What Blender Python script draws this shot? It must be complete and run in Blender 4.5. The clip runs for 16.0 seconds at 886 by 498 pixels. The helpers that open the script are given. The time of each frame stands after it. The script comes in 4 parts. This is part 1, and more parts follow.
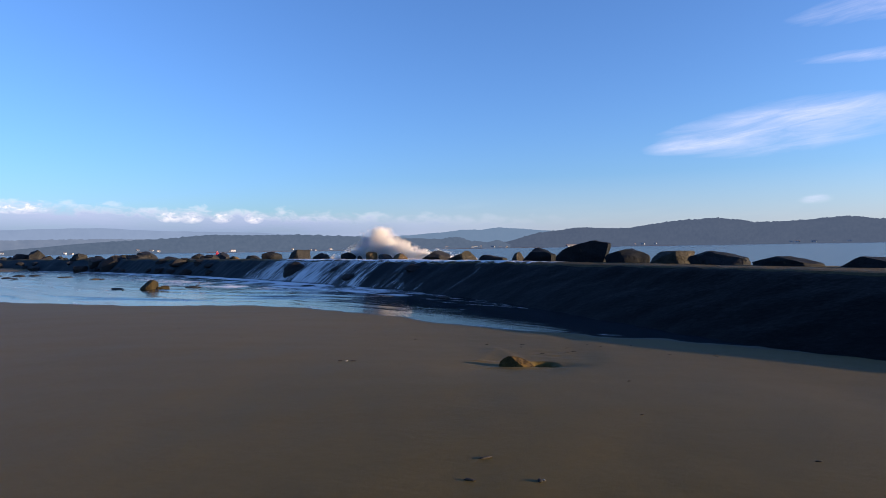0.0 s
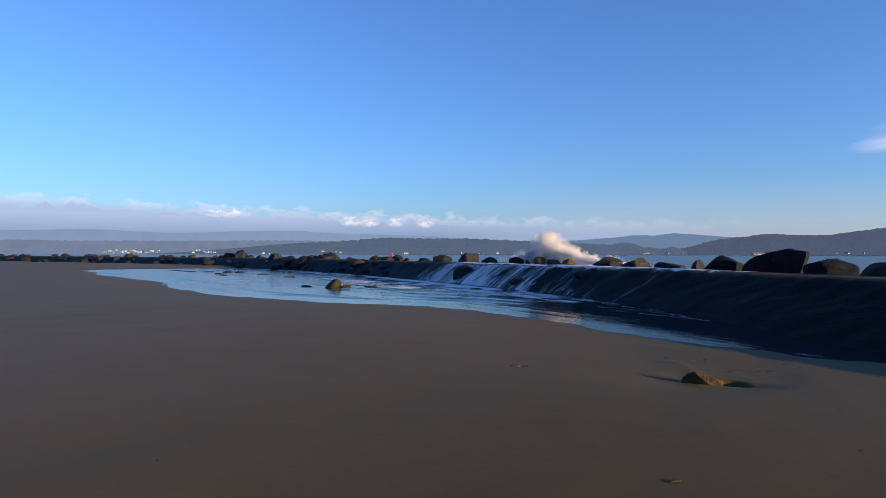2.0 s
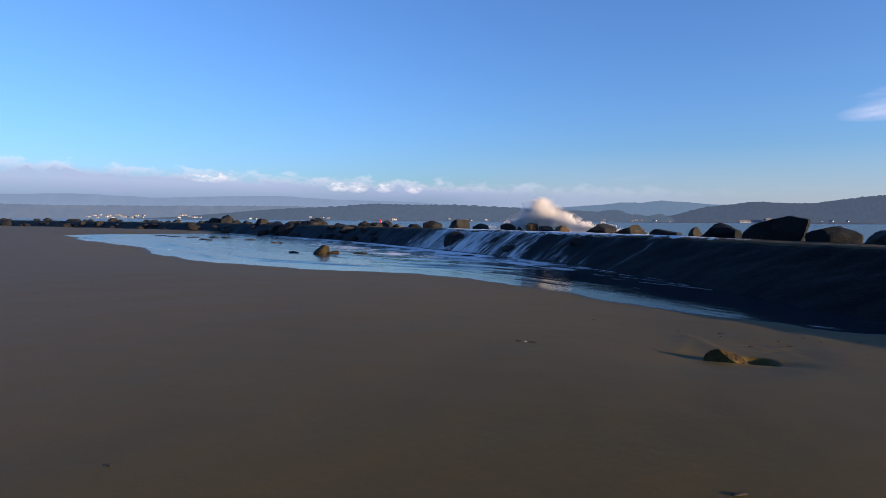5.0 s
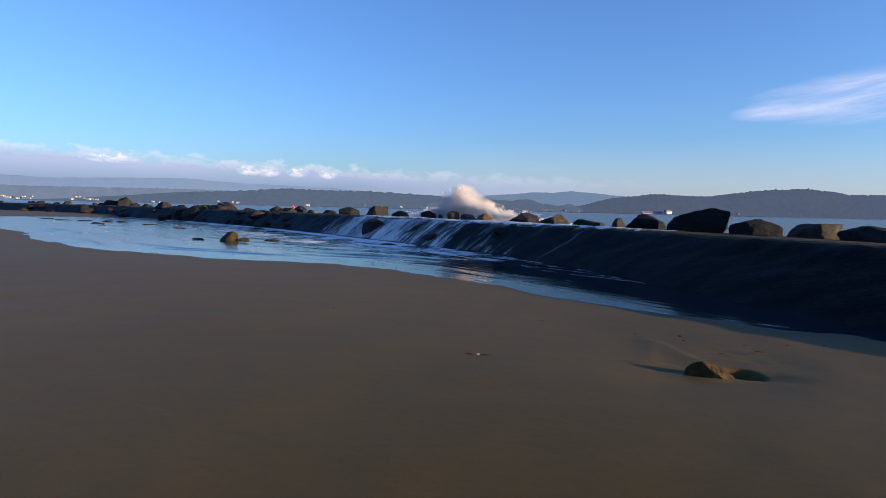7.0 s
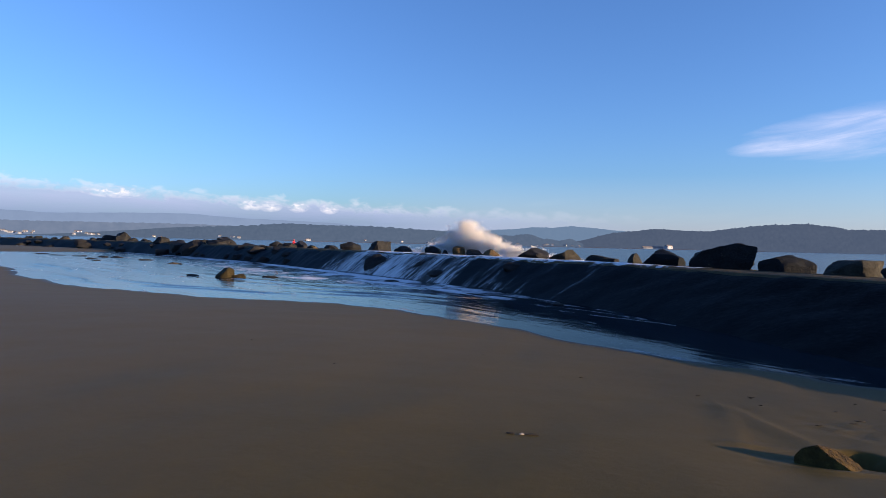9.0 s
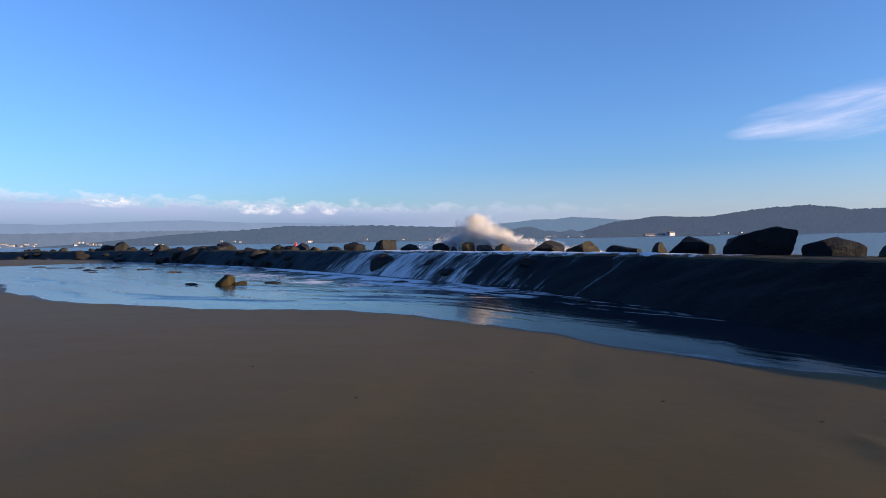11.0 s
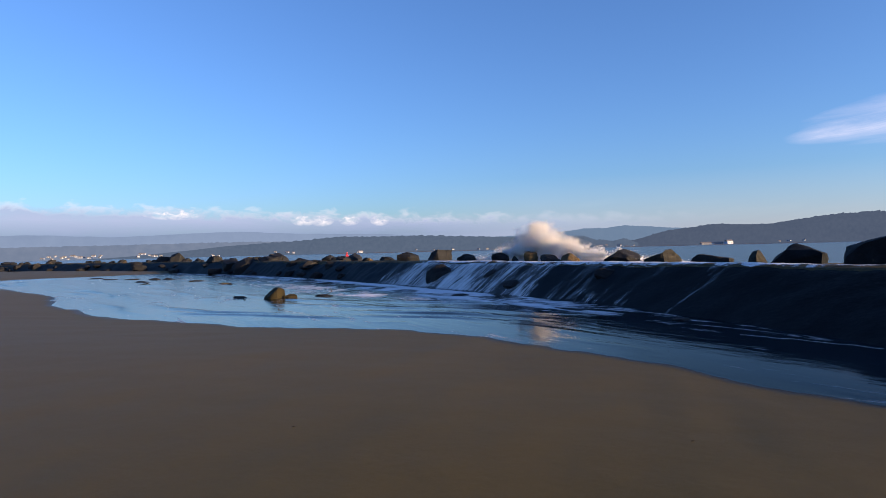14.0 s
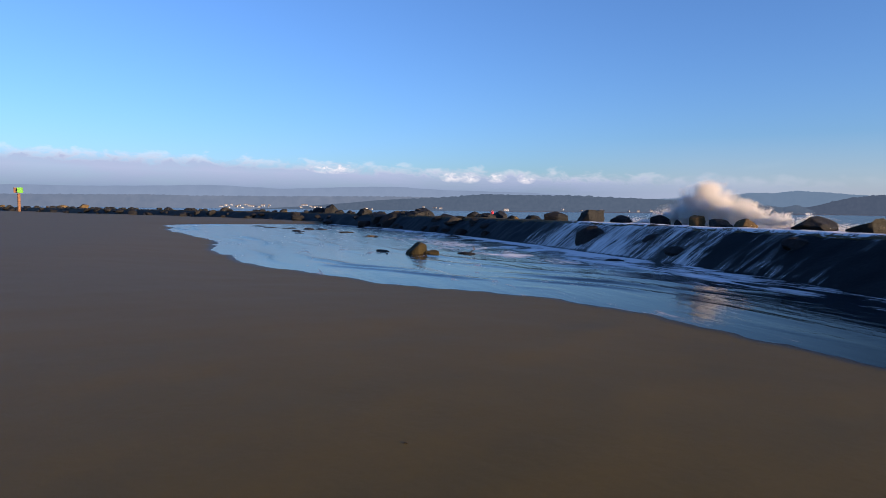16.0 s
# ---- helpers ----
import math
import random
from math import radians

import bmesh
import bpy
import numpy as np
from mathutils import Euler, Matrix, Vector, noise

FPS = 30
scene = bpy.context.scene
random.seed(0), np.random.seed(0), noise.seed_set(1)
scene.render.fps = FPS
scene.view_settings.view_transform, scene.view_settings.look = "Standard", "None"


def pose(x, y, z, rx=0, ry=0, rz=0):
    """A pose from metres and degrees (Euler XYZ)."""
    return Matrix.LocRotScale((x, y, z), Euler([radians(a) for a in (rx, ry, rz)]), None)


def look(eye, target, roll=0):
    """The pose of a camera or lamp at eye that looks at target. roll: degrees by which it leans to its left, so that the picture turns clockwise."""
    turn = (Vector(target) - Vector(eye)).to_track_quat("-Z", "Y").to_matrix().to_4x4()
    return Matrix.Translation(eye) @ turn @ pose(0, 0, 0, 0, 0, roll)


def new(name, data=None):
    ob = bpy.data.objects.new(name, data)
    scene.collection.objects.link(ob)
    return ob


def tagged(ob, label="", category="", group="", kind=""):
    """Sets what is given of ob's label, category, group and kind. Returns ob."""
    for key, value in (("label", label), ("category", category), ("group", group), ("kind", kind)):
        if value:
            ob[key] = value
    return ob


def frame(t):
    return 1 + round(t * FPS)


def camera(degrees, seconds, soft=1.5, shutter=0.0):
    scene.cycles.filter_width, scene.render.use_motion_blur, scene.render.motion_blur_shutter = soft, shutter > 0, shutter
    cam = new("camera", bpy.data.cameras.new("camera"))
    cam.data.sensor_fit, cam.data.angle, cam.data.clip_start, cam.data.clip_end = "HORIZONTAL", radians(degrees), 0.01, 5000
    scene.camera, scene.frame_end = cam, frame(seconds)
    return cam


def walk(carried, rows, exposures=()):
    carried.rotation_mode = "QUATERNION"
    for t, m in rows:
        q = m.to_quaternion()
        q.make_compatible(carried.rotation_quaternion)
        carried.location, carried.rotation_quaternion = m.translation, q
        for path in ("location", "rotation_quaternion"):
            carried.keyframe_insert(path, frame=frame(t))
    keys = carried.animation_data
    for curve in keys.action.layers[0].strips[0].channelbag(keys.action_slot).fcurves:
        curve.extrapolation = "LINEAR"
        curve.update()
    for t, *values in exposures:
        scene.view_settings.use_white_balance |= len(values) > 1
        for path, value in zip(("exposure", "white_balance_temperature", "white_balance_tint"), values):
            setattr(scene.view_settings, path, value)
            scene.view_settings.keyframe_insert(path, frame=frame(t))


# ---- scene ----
cam = camera(70.1, 16.0, soft=0.85)
PATH = [
    (0, (2.877, 0.051, 1.689), (2.82, 2.051, 1.686), -0.9),
    (0.5, (2.84, 0.08, 1.697), (2.672, 2.073, 1.706), -1.5),
    (1, (2.771, 0.206, 1.682), (2.467, 2.183, 1.69), -0.5),
    (1.5, (2.755, 0.168, 1.681), (2.292, 2.114, 1.693), -0.2),
    (2, (2.753, 0.094, 1.698), (2.18, 2.01, 1.713), 0.1),
    (2.5, (2.728, 0.048, 1.692), (2.076, 1.939, 1.726), -0.1),
    (3, (2.707, 0.21, 1.659), (1.995, 2.079, 1.664), 0.2),
    (3.5, (2.747, 0.282, 1.64), (1.995, 2.135, 1.586), 1.2),
    (4, (2.595, 0.377, 1.655), (2.037, 2.296, 1.595), 1.7),
    (4.2, (2.558, 0.419, 1.68), (1.99, 2.335, 1.609), 0.7),
    (6.3, (1.894, 1.918, 1.665), (1.444, 3.863, 1.547), 1.4),
    (6.5, (1.847, 1.996, 1.678), (1.418, 3.946, 1.549), 1.8),
    (7, (1.665, 2.432, 1.664), (1.393, 4.409, 1.536), 1.3),
    (7.5, (1.538, 2.961, 1.674), (1.19, 4.93, 1.637), -0.5),
    (8, (1.408, 3.216, 1.705), (1.097, 5.192, 1.706), 0.9),
    (8.5, (1.237, 3.567, 1.682), (0.999, 5.553, 1.662), -2.6),
    (9, (1.156, 3.982, 1.672), (0.879, 5.963, 1.654), 1.3),
    (9.2, (1.099, 4.133, 1.668), (0.816, 6.112, 1.612), 1.5),
    (11.3, (0.311, 5.954, 1.705), (0.005, 7.931, 1.683), -1.9),
    (11.5, (0.244, 6.125, 1.683), (-0.117, 8.092, 1.664), -1.1),
    (12, (0.315, 6.508, 1.662), (-0.09, 8.466, 1.606), 1.2),
    (12.5, (0.001, 6.877, 1.664), (-0.338, 8.845, 1.553), -1.9),
    (13, (-0.218, 7.247, 1.675), (-0.635, 9.203, 1.672), 0.0),
    (13.5, (-0.247, 7.67, 1.712), (-0.663, 9.626, 1.757), -0.0),
    (14, (-0.576, 8.165, 1.699), (-1.011, 10.117, 1.703), -1.4),
    (14.5, (-0.68, 8.651, 1.712), (-1.224, 10.576, 1.686), -0.3),
    (15, (-0.719, 8.957, 1.707), (-1.268, 10.879, 1.643), -1.3),
    (15.5, (-0.887, 9.781, 1.686), (-1.604, 11.647, 1.617), -0.8),
    (16, (-1.293, 10.087, 1.641), (-2.157, 11.886, 1.517), 0.6),
]
EXPOSURES = [(0.0, 1.12, 6800, 27), (1.5, 0.99, 6650, 27), (3.5, 0.84, 6550, 26), (4.2, 0.86, 6600, 26), (6.5, 1.05, 6800, 27), (9.0, 1.03, 6750, 27), (11.3, 0.97, 6650, 26), (12.0, 0.86, 6550, 26), (13.0, 0.99, 6800, 27), (14.0, 1.02, 6950, 28), (14.8, 0.95, 6900, 28), (16.0, 0.92, 6900, 28)]
walk(cam, [(t, look(eye, target, roll)) for t, eye, target, roll in PATH], exposures=EXPOSURES)


# ---- world and sun ----
SUN_TO = Vector((0.978, -0.208, 0.0)).normalized()
SUN_ELEVATION = radians(8.3)
world = bpy.data.worlds.new("sky")
scene.world = world
world.use_nodes = True
wn = world.node_tree
sky = wn.nodes.new("ShaderNodeTexSky")
sky.sky_type = "NISHITA"
sky.sun_disc = False
sky.sun_elevation = SUN_ELEVATION
sky.sun_rotation = math.atan2(SUN_TO.x, SUN_TO.y)
sky.air_density, sky.dust_density, sky.ozone_density = 1.0, 0.8, 5.5
wn.links.new(sky.outputs["Color"], wn.nodes["Background"].inputs["Color"])
wn.nodes["Background"].inputs["Strength"].default_value = 0.15

sun = new("sun", bpy.data.lights.new("sun", "SUN"))
sun.data.energy = 5.0
sun.data.angle = radians(0.5)
sun.data.color = (1.0, 0.76, 0.42)
sun_dir = Vector((SUN_TO.x * math.cos(SUN_ELEVATION), SUN_TO.y * math.cos(SUN_ELEVATION), math.sin(SUN_ELEVATION)))
sun.matrix_world = look((0, 0, 50), Vector((0, 0, 50)) - sun_dir)

WATER = -0.48      # the pool inside the jetty
SEA = -0.65        # the river mouth beyond it
CAP = 0.97         # top of the jetty


# ---- materials ----
def material(name):
    m = bpy.data.materials.new(name)
    m.use_nodes = True
    return m, m.node_tree, m.node_tree.nodes["Principled BSDF"]


def node(tree, kind, **settings):
    n = tree.nodes.new(kind)
    for key, value in settings.items():
        n.inputs[key].default_value = value
    return n


def noise_node(tree, vector, scale, detail=4.0, rough=0.55, distortion=0.0):
    n = node(tree, "ShaderNodeTexNoise", Scale=scale, Detail=detail, Roughness=rough, Distortion=distortion)
    if vector is not None:
        tree.links.new(vector, n.inputs["Vector"])
    return n.outputs["Fac"]


def stretched(tree, vector, x, y, z, turn=0.0):
    if turn:
        n = tree.nodes.new("ShaderNodeMapping")
        n.inputs["Rotation"].default_value = (0, 0, radians(turn))
        tree.links.new(vector, n.inputs["Vector"])
        vector = n.outputs["Vector"]
    n = tree.nodes.new("ShaderNodeMapping")
    n.inputs["Scale"].default_value = (x, y, z)
    tree.links.new(vector, n.inputs["Vector"])
    return n.outputs["Vector"]


def ramp(tree, fac, stops):
    n = tree.nodes.new("ShaderNodeValToRGB")
    e = n.color_ramp.elements
    while len(e) < len(stops):
        e.new(0.5)
    for el, (at, color) in zip(e, stops):
        el.position = at
        el.color = (*color, 1) if len(color) == 3 else color
    tree.links.new(fac, n.inputs["Fac"])
    return n.outputs["Color"]


def mixed(tree, fac, a, b, blend="MIX"):
    n = tree.nodes.new("ShaderNodeMix")
    n.data_type, n.blend_type = "RGBA", blend
    for i, value in ((0, fac), (6, a), (7, b)):
        if isinstance(value, (int, float)):
            n.inputs[i].default_value = value
        elif isinstance(value, tuple):
            n.inputs[i].default_value = (*value, 1)
        else:
            tree.links.new(value, n.inputs[i])
    return n.outputs[2]


def maths(tree, op, a, b=0.0, c=0.0, clamp=False):
    n = tree.nodes.new("ShaderNodeMath")
    n.operation, n.use_clamp = op, clamp
    for i, value in enumerate((a, b, c)):
        if isinstance(value, (int, float)):
            n.inputs[i].default_value = value
        else:
            tree.links.new(value, n.inputs[i])
    return n.outputs[0]


def bumped(tree, bsdf, height, strength, distance, under=None):
    n = node(tree, "ShaderNodeBump", Strength=strength, Distance=distance)
    tree.links.new(height, n.inputs["Height"])
    if under is not None:
        tree.links.new(under, n.inputs["Normal"])
    if bsdf is not None:
        tree.links.new(n.outputs["Normal"], bsdf.inputs["Normal"])
    return n.outputs["Normal"]


def place(tree):
    return tree.nodes.new("ShaderNodeNewGeometry").outputs["Position"]


def local(tree):
    return tree.nodes.new("ShaderNodeTexCoord").outputs["Object"]


def uv(tree):
    return tree.nodes.new("ShaderNodeTexCoord").outputs["UV"]


def sand_material():
    m, t, b = material("sand")
    p = place(t)
    broad = noise_node(t, p, 0.22, 4)
    patches = noise_node(t, stretched(t, p, 0.5, 1.3, 1.0, 30), 1.0, 5, 0.6, 0.4)
    fine = noise_node(t, p, 9.0, 6, 0.65)
    grain = noise_node(t, p, 420.0, 3, 0.7)
    c = ramp(t, broad, [(0.25, (0.0628, 0.0474, 0.0121)), (0.75, (0.0772, 0.0574, 0.0152))])
    c = mixed(t, 0.25, c, ramp(t, patches, [(0.3, (0.0556, 0.0415, 0.0107)), (0.7, (0.0859, 0.0646, 0.0187))]))
    c = mixed(t, 0.20, c, ramp(t, fine, [(0.3, (0.0448, 0.0328, 0.0086)), (0.7, (0.0895, 0.0672, 0.0195))]))
    c = mixed(t, 0.16, c, ramp(t, grain, [(0.35, (0.0323, 0.0240, 0.0086)), (0.7, (0.1523, 0.1080, 0.0434))]))
    # the strip that the last ripple wetted
    split = t.nodes.new("ShaderNodeSeparateXYZ")
    t.links.new(p, split.inputs[0])
    wet = t.nodes.new("ShaderNodeMapRange")
    t.links.new(maths(t, "ADD", split.outputs[2], maths(t, "MULTIPLY", patches, 0.012)), wet.inputs["Value"])
    for key, value in (("From Min", WATER + 0.012), ("From Max", WATER + 0.034), ("To Min", 1.0), ("To Max", 0.0)):
        wet.inputs[key].default_value = value
    t.links.new(mixed(t, wet.outputs[0], c, (0.020, 0.016, 0.008)), b.inputs["Base Color"])
    t.links.new(mixed(t, wet.outputs[0], (0.58,) * 3, (0.45,) * 3), b.inputs["Roughness"])
    b.inputs["Diffuse Roughness"].default_value = 0.1
    b.inputs["Specular IOR Level"].default_value = 0.09
    ripple = noise_node(t, stretched(t, p, 2.2, 9.0, 1.0, 25), 1.0, 3, 0.5, 0.6)
    n1 = bumped(t, None, ripple, 0.12, 0.012)
    n2 = bumped(t, None, fine, 0.25, 0.012, n1)
    bumped(t, b, grain, 0.3, 0.002, n2)
    return m


def concrete_material():
    m, t, b = material("wet_dark_concrete")
    p = place(t)
    broad = noise_node(t, p, 0.6, 5, 0.6)
    fine = noise_node(t, p, 7.0, 7, 0.65)
    streak = noise_node(t, uv(t), 1.0, 5, 0.6)
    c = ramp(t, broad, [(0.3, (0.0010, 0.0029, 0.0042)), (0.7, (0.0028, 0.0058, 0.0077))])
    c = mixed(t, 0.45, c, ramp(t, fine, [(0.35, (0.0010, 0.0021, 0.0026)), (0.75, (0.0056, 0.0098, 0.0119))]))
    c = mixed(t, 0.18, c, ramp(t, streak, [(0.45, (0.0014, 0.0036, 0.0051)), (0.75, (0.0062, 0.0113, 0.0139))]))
    # shade on the near end put into the colour: darker near, lighter far
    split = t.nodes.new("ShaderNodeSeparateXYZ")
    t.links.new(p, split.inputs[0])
    end_shade = t.nodes.new("ShaderNodeMapRange")
    t.links.new(maths(t, "ADD", split.outputs[0], maths(t, "MULTIPLY", broad, 6.0)), end_shade.inputs["Value"])
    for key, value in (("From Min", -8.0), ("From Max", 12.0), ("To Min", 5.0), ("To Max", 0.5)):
        end_shade.inputs[key].default_value = value
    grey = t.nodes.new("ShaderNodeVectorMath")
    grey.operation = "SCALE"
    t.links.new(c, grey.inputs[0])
    t.links.new(end_shade.outputs[0], grey.inputs["Scale"])
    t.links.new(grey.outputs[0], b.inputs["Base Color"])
    t.links.new(ramp(t, fine, [(0.3, (0.6,) * 3), (0.8, (0.9,) * 3)]), b.inputs["Roughness"])
    b.inputs["Specular IOR Level"].default_value = 0.06
    n1 = bumped(t, None, broad, 0.6, 0.12)
    bumped(t, b, fine, 0.5, 0.03, n1)
    return m


def boulder_material(name, dark, light, rust, patch=0.54):
    m, t, b = material(name)
    p = local(t)
    broad = noise_node(t, p, 1.3, 5, 0.6)
    fine = noise_node(t, p, 12.0, 7, 0.7)
    spots = noise_node(t, p, 3.2, 6, 0.7)
    c = ramp(t, broad, [(0.3, dark), (0.72, light)])
    c = mixed(t, 0.35, c, ramp(t, fine, [(0.35, tuple(v * 0.45 for v in dark)), (0.7, tuple(v * 1.35 for v in light))]))
    c = mixed(t, ramp(t, spots, [(patch, (0, 0, 0)), (patch + 0.14, (0.6,) * 3)]), c, rust)
    each = t.nodes.new("ShaderNodeObjectInfo").outputs["Random"]
    c = mixed(t, 1.0, c, ramp(t, each, [(0.0, (0.7,) * 3), (1.0, (1.2, 1.15, 1.1))]), "MULTIPLY")
    t.links.new(c, b.inputs["Base Color"])
    b.inputs["Roughness"].default_value = 0.72
    b.inputs["Specular IOR Level"].default_value = 0.10
    n1 = bumped(t, None, spots, 0.8, 0.10)
    bumped(t, b, fine, 0.9, 0.04, n1)
    return m


def sea_material():
    m, t, b = material("sea_water")
    p = place(t)
    b.inputs["Base Color"].default_value = (0.036, 0.043, 0.046, 1)
    b.inputs["Roughness"].default_value = 0.26
    b.inputs["IOR"].default_value = 1.333
    b.inputs["Specular IOR Level"].default_value = 0.13
    big = noise_node(t, stretched(t, p, 0.09, 0.35, 1.0, 40), 1.0, 3, 0.5, 0.4)
    small = noise_node(t, stretched(t, p, 0.7, 2.1, 1.0, 30), 1.0, 4, 0.55, 0.5)
    n1 = bumped(t, None, big, 0.55, 0.15)
    bumped(t, b, small, 0.38, 0.02, n1)
    return m


def pool_material():
    """Thin clear water over dark sand: long low ripples in patches, and lacy foam where the falls stir it."""
    m, t, b = material("pool_water")
    p = place(t)
    base = (0.006, 0.015, 0.021)
    b.inputs["IOR"].default_value = 1.333
    a = t.nodes.new("ShaderNodeAttribute")
    a.attribute_name = "froth"
    stir = a.outputs["Fac"]
    gust = ramp(t, noise_node(t, stretched(t, p, 0.05, 0.22, 1.0, 48), 1.0, 4, 0.6, 0.6), [(0.38, (0.25,) * 3), (0.62, (1, 1, 1))])
    rows = noise_node(t, stretched(t, p, 0.16, 0.95, 1.0, 46), 1.0, 3, 0.5, 0.5)
    small = noise_node(t, stretched(t, p, 1.1, 4.2, 1.0, 50), 1.0, 4, 0.55, 0.5)
    n1 = bumped(t, None, rows, 0.5, 0.11)
    # sheltered and calmer under the near end of the jetty
    split = t.nodes.new("ShaderNodeSeparateXYZ")
    t.links.new(p, split.inputs[0])
    calm = t.nodes.new("ShaderNodeMapRange")
    t.links.new(split.outputs[0], calm.inputs["Value"])
    for key, value in (("From Min", -16.0), ("From Max", 5.0), ("To Min", 1.5), ("To Max", 0.16)):
        calm.inputs[key].default_value = value
    t.links.new(maths(t, "MULTIPLY", calm.outputs[0], maths(t, "ADD", maths(t, "MULTIPLY", gust, 0.55), maths(t, "MULTIPLY", stir, 0.7))), n1.node.inputs["Strength"])
    n2 = bumped(t, b, small, 0.5, 0.018, n1)
    # but ruffled there by small steep ripples
    chop = t.nodes.new("ShaderNodeMapRange")
    t.links.new(split.outputs[0], chop.inputs["Value"])
    for key, value in (("From Min", -9.0), ("From Max", 3.5), ("To Min", 1.0), ("To Max", 0.45)):
        chop.inputs[key].default_value = value
    t.links.new(maths(t, "MULTIPLY", chop.outputs[0], maths(t, "ADD", maths(t, "MULTIPLY_ADD", gust, 0.4, 0.2), maths(t, "MULTIPLY", stir, 0.8))), n2.node.inputs["Strength"])
    lace = noise_node(t, stretched(t, p, 0.30, 1.25, 1.0, 46), 1.0, 8, 0.72, 1.1)
    mask = maths(t, "ADD", lace, maths(t, "MULTIPLY", stir, 0.66))
    mask = ramp(t, mask, [(0.62, (0, 0, 0)), (0.80, (0.92,) * 3)])
    t.links.new(mixed(t, mask, base, (0.74, 0.77, 0.80)), b.inputs["Base Color"])
    # mirror strength lowered towards the near end, standing in for darker reflections
    sheen = t.nodes.new("ShaderNodeMapRange")
    t.links.new(split.outputs[0], sheen.inputs["Value"])
    for key, value in (("From Min", -8.0), ("From Max", 0.5), ("To Min", 0.22), ("To Max", 0.02)):
        sheen.inputs[key].default_value = value
    t.links.new(sheen.outputs[0], b.inputs["Specular IOR Level"])
    blur = t.nodes.new("ShaderNodeMapRange")
    t.links.new(split.outputs[0], blur.inputs["Value"])
    for key, value in (("From Min", -22.0), ("From Max", 2.0), ("To Min", 0.17), ("To Max", 0.04)):
        blur.inputs[key].default_value = value
    t.links.new(maths(t, "MULTIPLY_ADD", mask, 0.7, blur.outputs[0]), b.inputs["Roughness"])
    return m


def foam_material(name, threshold, width, sx, sy):
    """White running water, torn into strands along its fall."""
    m, t, b = material(name)
    b.inputs["Base Color"].default_value = (0.74, 0.77, 0.80, 1)
    b.inputs["Roughness"].default_value = 0.55
    strand = noise_node(t, stretched(t, uv(t), sx, sy, 1.0), 1.0, 7, 0.70, 1.1)
    a = t.nodes.new("ShaderNodeAttribute")
    a.attribute_name = "froth"
    v = maths(t, "ADD", strand, maths(t, "MULTIPLY", maths(t, "SUBTRACT", a.outputs["Fac"], 0.5), 0.5))
    torn = noise_node(t, stretched(t, uv(t), sx * 0.55, sy * 2.2, 1.0), 1.0, 5, 0.7, 0.8)
    v = maths(t, "ADD", v, maths(t, "MULTIPLY", maths(t, "SUBTRACT", torn, 0.5), 0.5))
    alpha = ramp(t, v, [(threshold, (0, 0, 0)), (threshold + width, (0.85,) * 3)])
    t.links.new(alpha, b.inputs["Alpha"])
    bumped(t, b, strand, 0.8, 0.05)
    return m


def plain_material(name, color, rough=0.6, metal=0.0, vary=0.25, scale=6.0):
    m, t, b = material(name)
    p = local(t)
    n = noise_node(t, p, scale, 5, 0.65)
    lo, hi = tuple(v * (1 - vary) for v in color), tuple(min(1.0, v * (1 + vary)) for v in color)
    t.links.new(ramp(t, n, [(0.3, lo), (0.7, hi)]), b.inputs["Base Color"])
    b.inputs["Roughness"].default_value, b.inputs["Metallic"].default_value = rough, metal
    bumped(t, b, n, 0.25, 0.02)
    return m


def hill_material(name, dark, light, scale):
    """Woods so far off that haze covers most of them: the air's light is put in as the hills' own glow."""
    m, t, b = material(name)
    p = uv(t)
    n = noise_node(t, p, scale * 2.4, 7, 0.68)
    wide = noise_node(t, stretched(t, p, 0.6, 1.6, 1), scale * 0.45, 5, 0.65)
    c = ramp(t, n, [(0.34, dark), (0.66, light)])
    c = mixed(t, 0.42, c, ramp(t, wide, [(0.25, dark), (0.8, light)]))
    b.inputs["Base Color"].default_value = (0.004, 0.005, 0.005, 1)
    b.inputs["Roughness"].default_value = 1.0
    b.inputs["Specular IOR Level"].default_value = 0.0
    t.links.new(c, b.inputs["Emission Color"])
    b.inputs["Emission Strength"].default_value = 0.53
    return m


SAND = sand_material()
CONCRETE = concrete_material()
# moss, and grazing sun on the jetty top, both put into this colour
CAPSTONE = boulder_material("worn_mossy_sunlit_concrete", (0.05, 0.042, 0.022), (0.12, 0.095, 0.05), (0.16, 0.12, 0.05))
# near boulders: the shade on their fronts is put into this near-black
ROCK_SHADED = boulder_material("shaded_basalt", (0.0046, 0.0068, 0.0094), (0.0140, 0.0196, 0.0262), (0.11, 0.094, 0.066), 0.63)
# paler copy toned as sunlit, for the far boulders and some pool stones
ROCK_LIT = boulder_material("lit_brown_basalt", (0.0078, 0.0098, 0.0124), (0.030, 0.0330, 0.0365), (0.13, 0.098, 0.063), 0.61)
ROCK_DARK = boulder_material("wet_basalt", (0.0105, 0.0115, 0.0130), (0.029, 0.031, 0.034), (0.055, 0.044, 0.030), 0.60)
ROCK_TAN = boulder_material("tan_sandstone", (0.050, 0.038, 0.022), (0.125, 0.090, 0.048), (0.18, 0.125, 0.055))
ROCK_BROWN = boulder_material("brown_sandstone", (0.024, 0.0165, 0.0055), (0.088, 0.058, 0.015), (0.135, 0.090, 0.020))
# paler grey that carries the sun on three boulders' ends in its colour
ROCK_GREY_LIT = boulder_material("lit_grey_olive_basalt", (0.010, 0.0115, 0.0115), (0.036, 0.037, 0.033), (0.15, 0.135, 0.10), 0.58)
ROCK_POOL = boulder_material("olive_brown_rock", (0.020, 0.017, 0.008), (0.058, 0.047, 0.021), (0.13, 0.10, 0.035), 0.60)
POOL = pool_material()
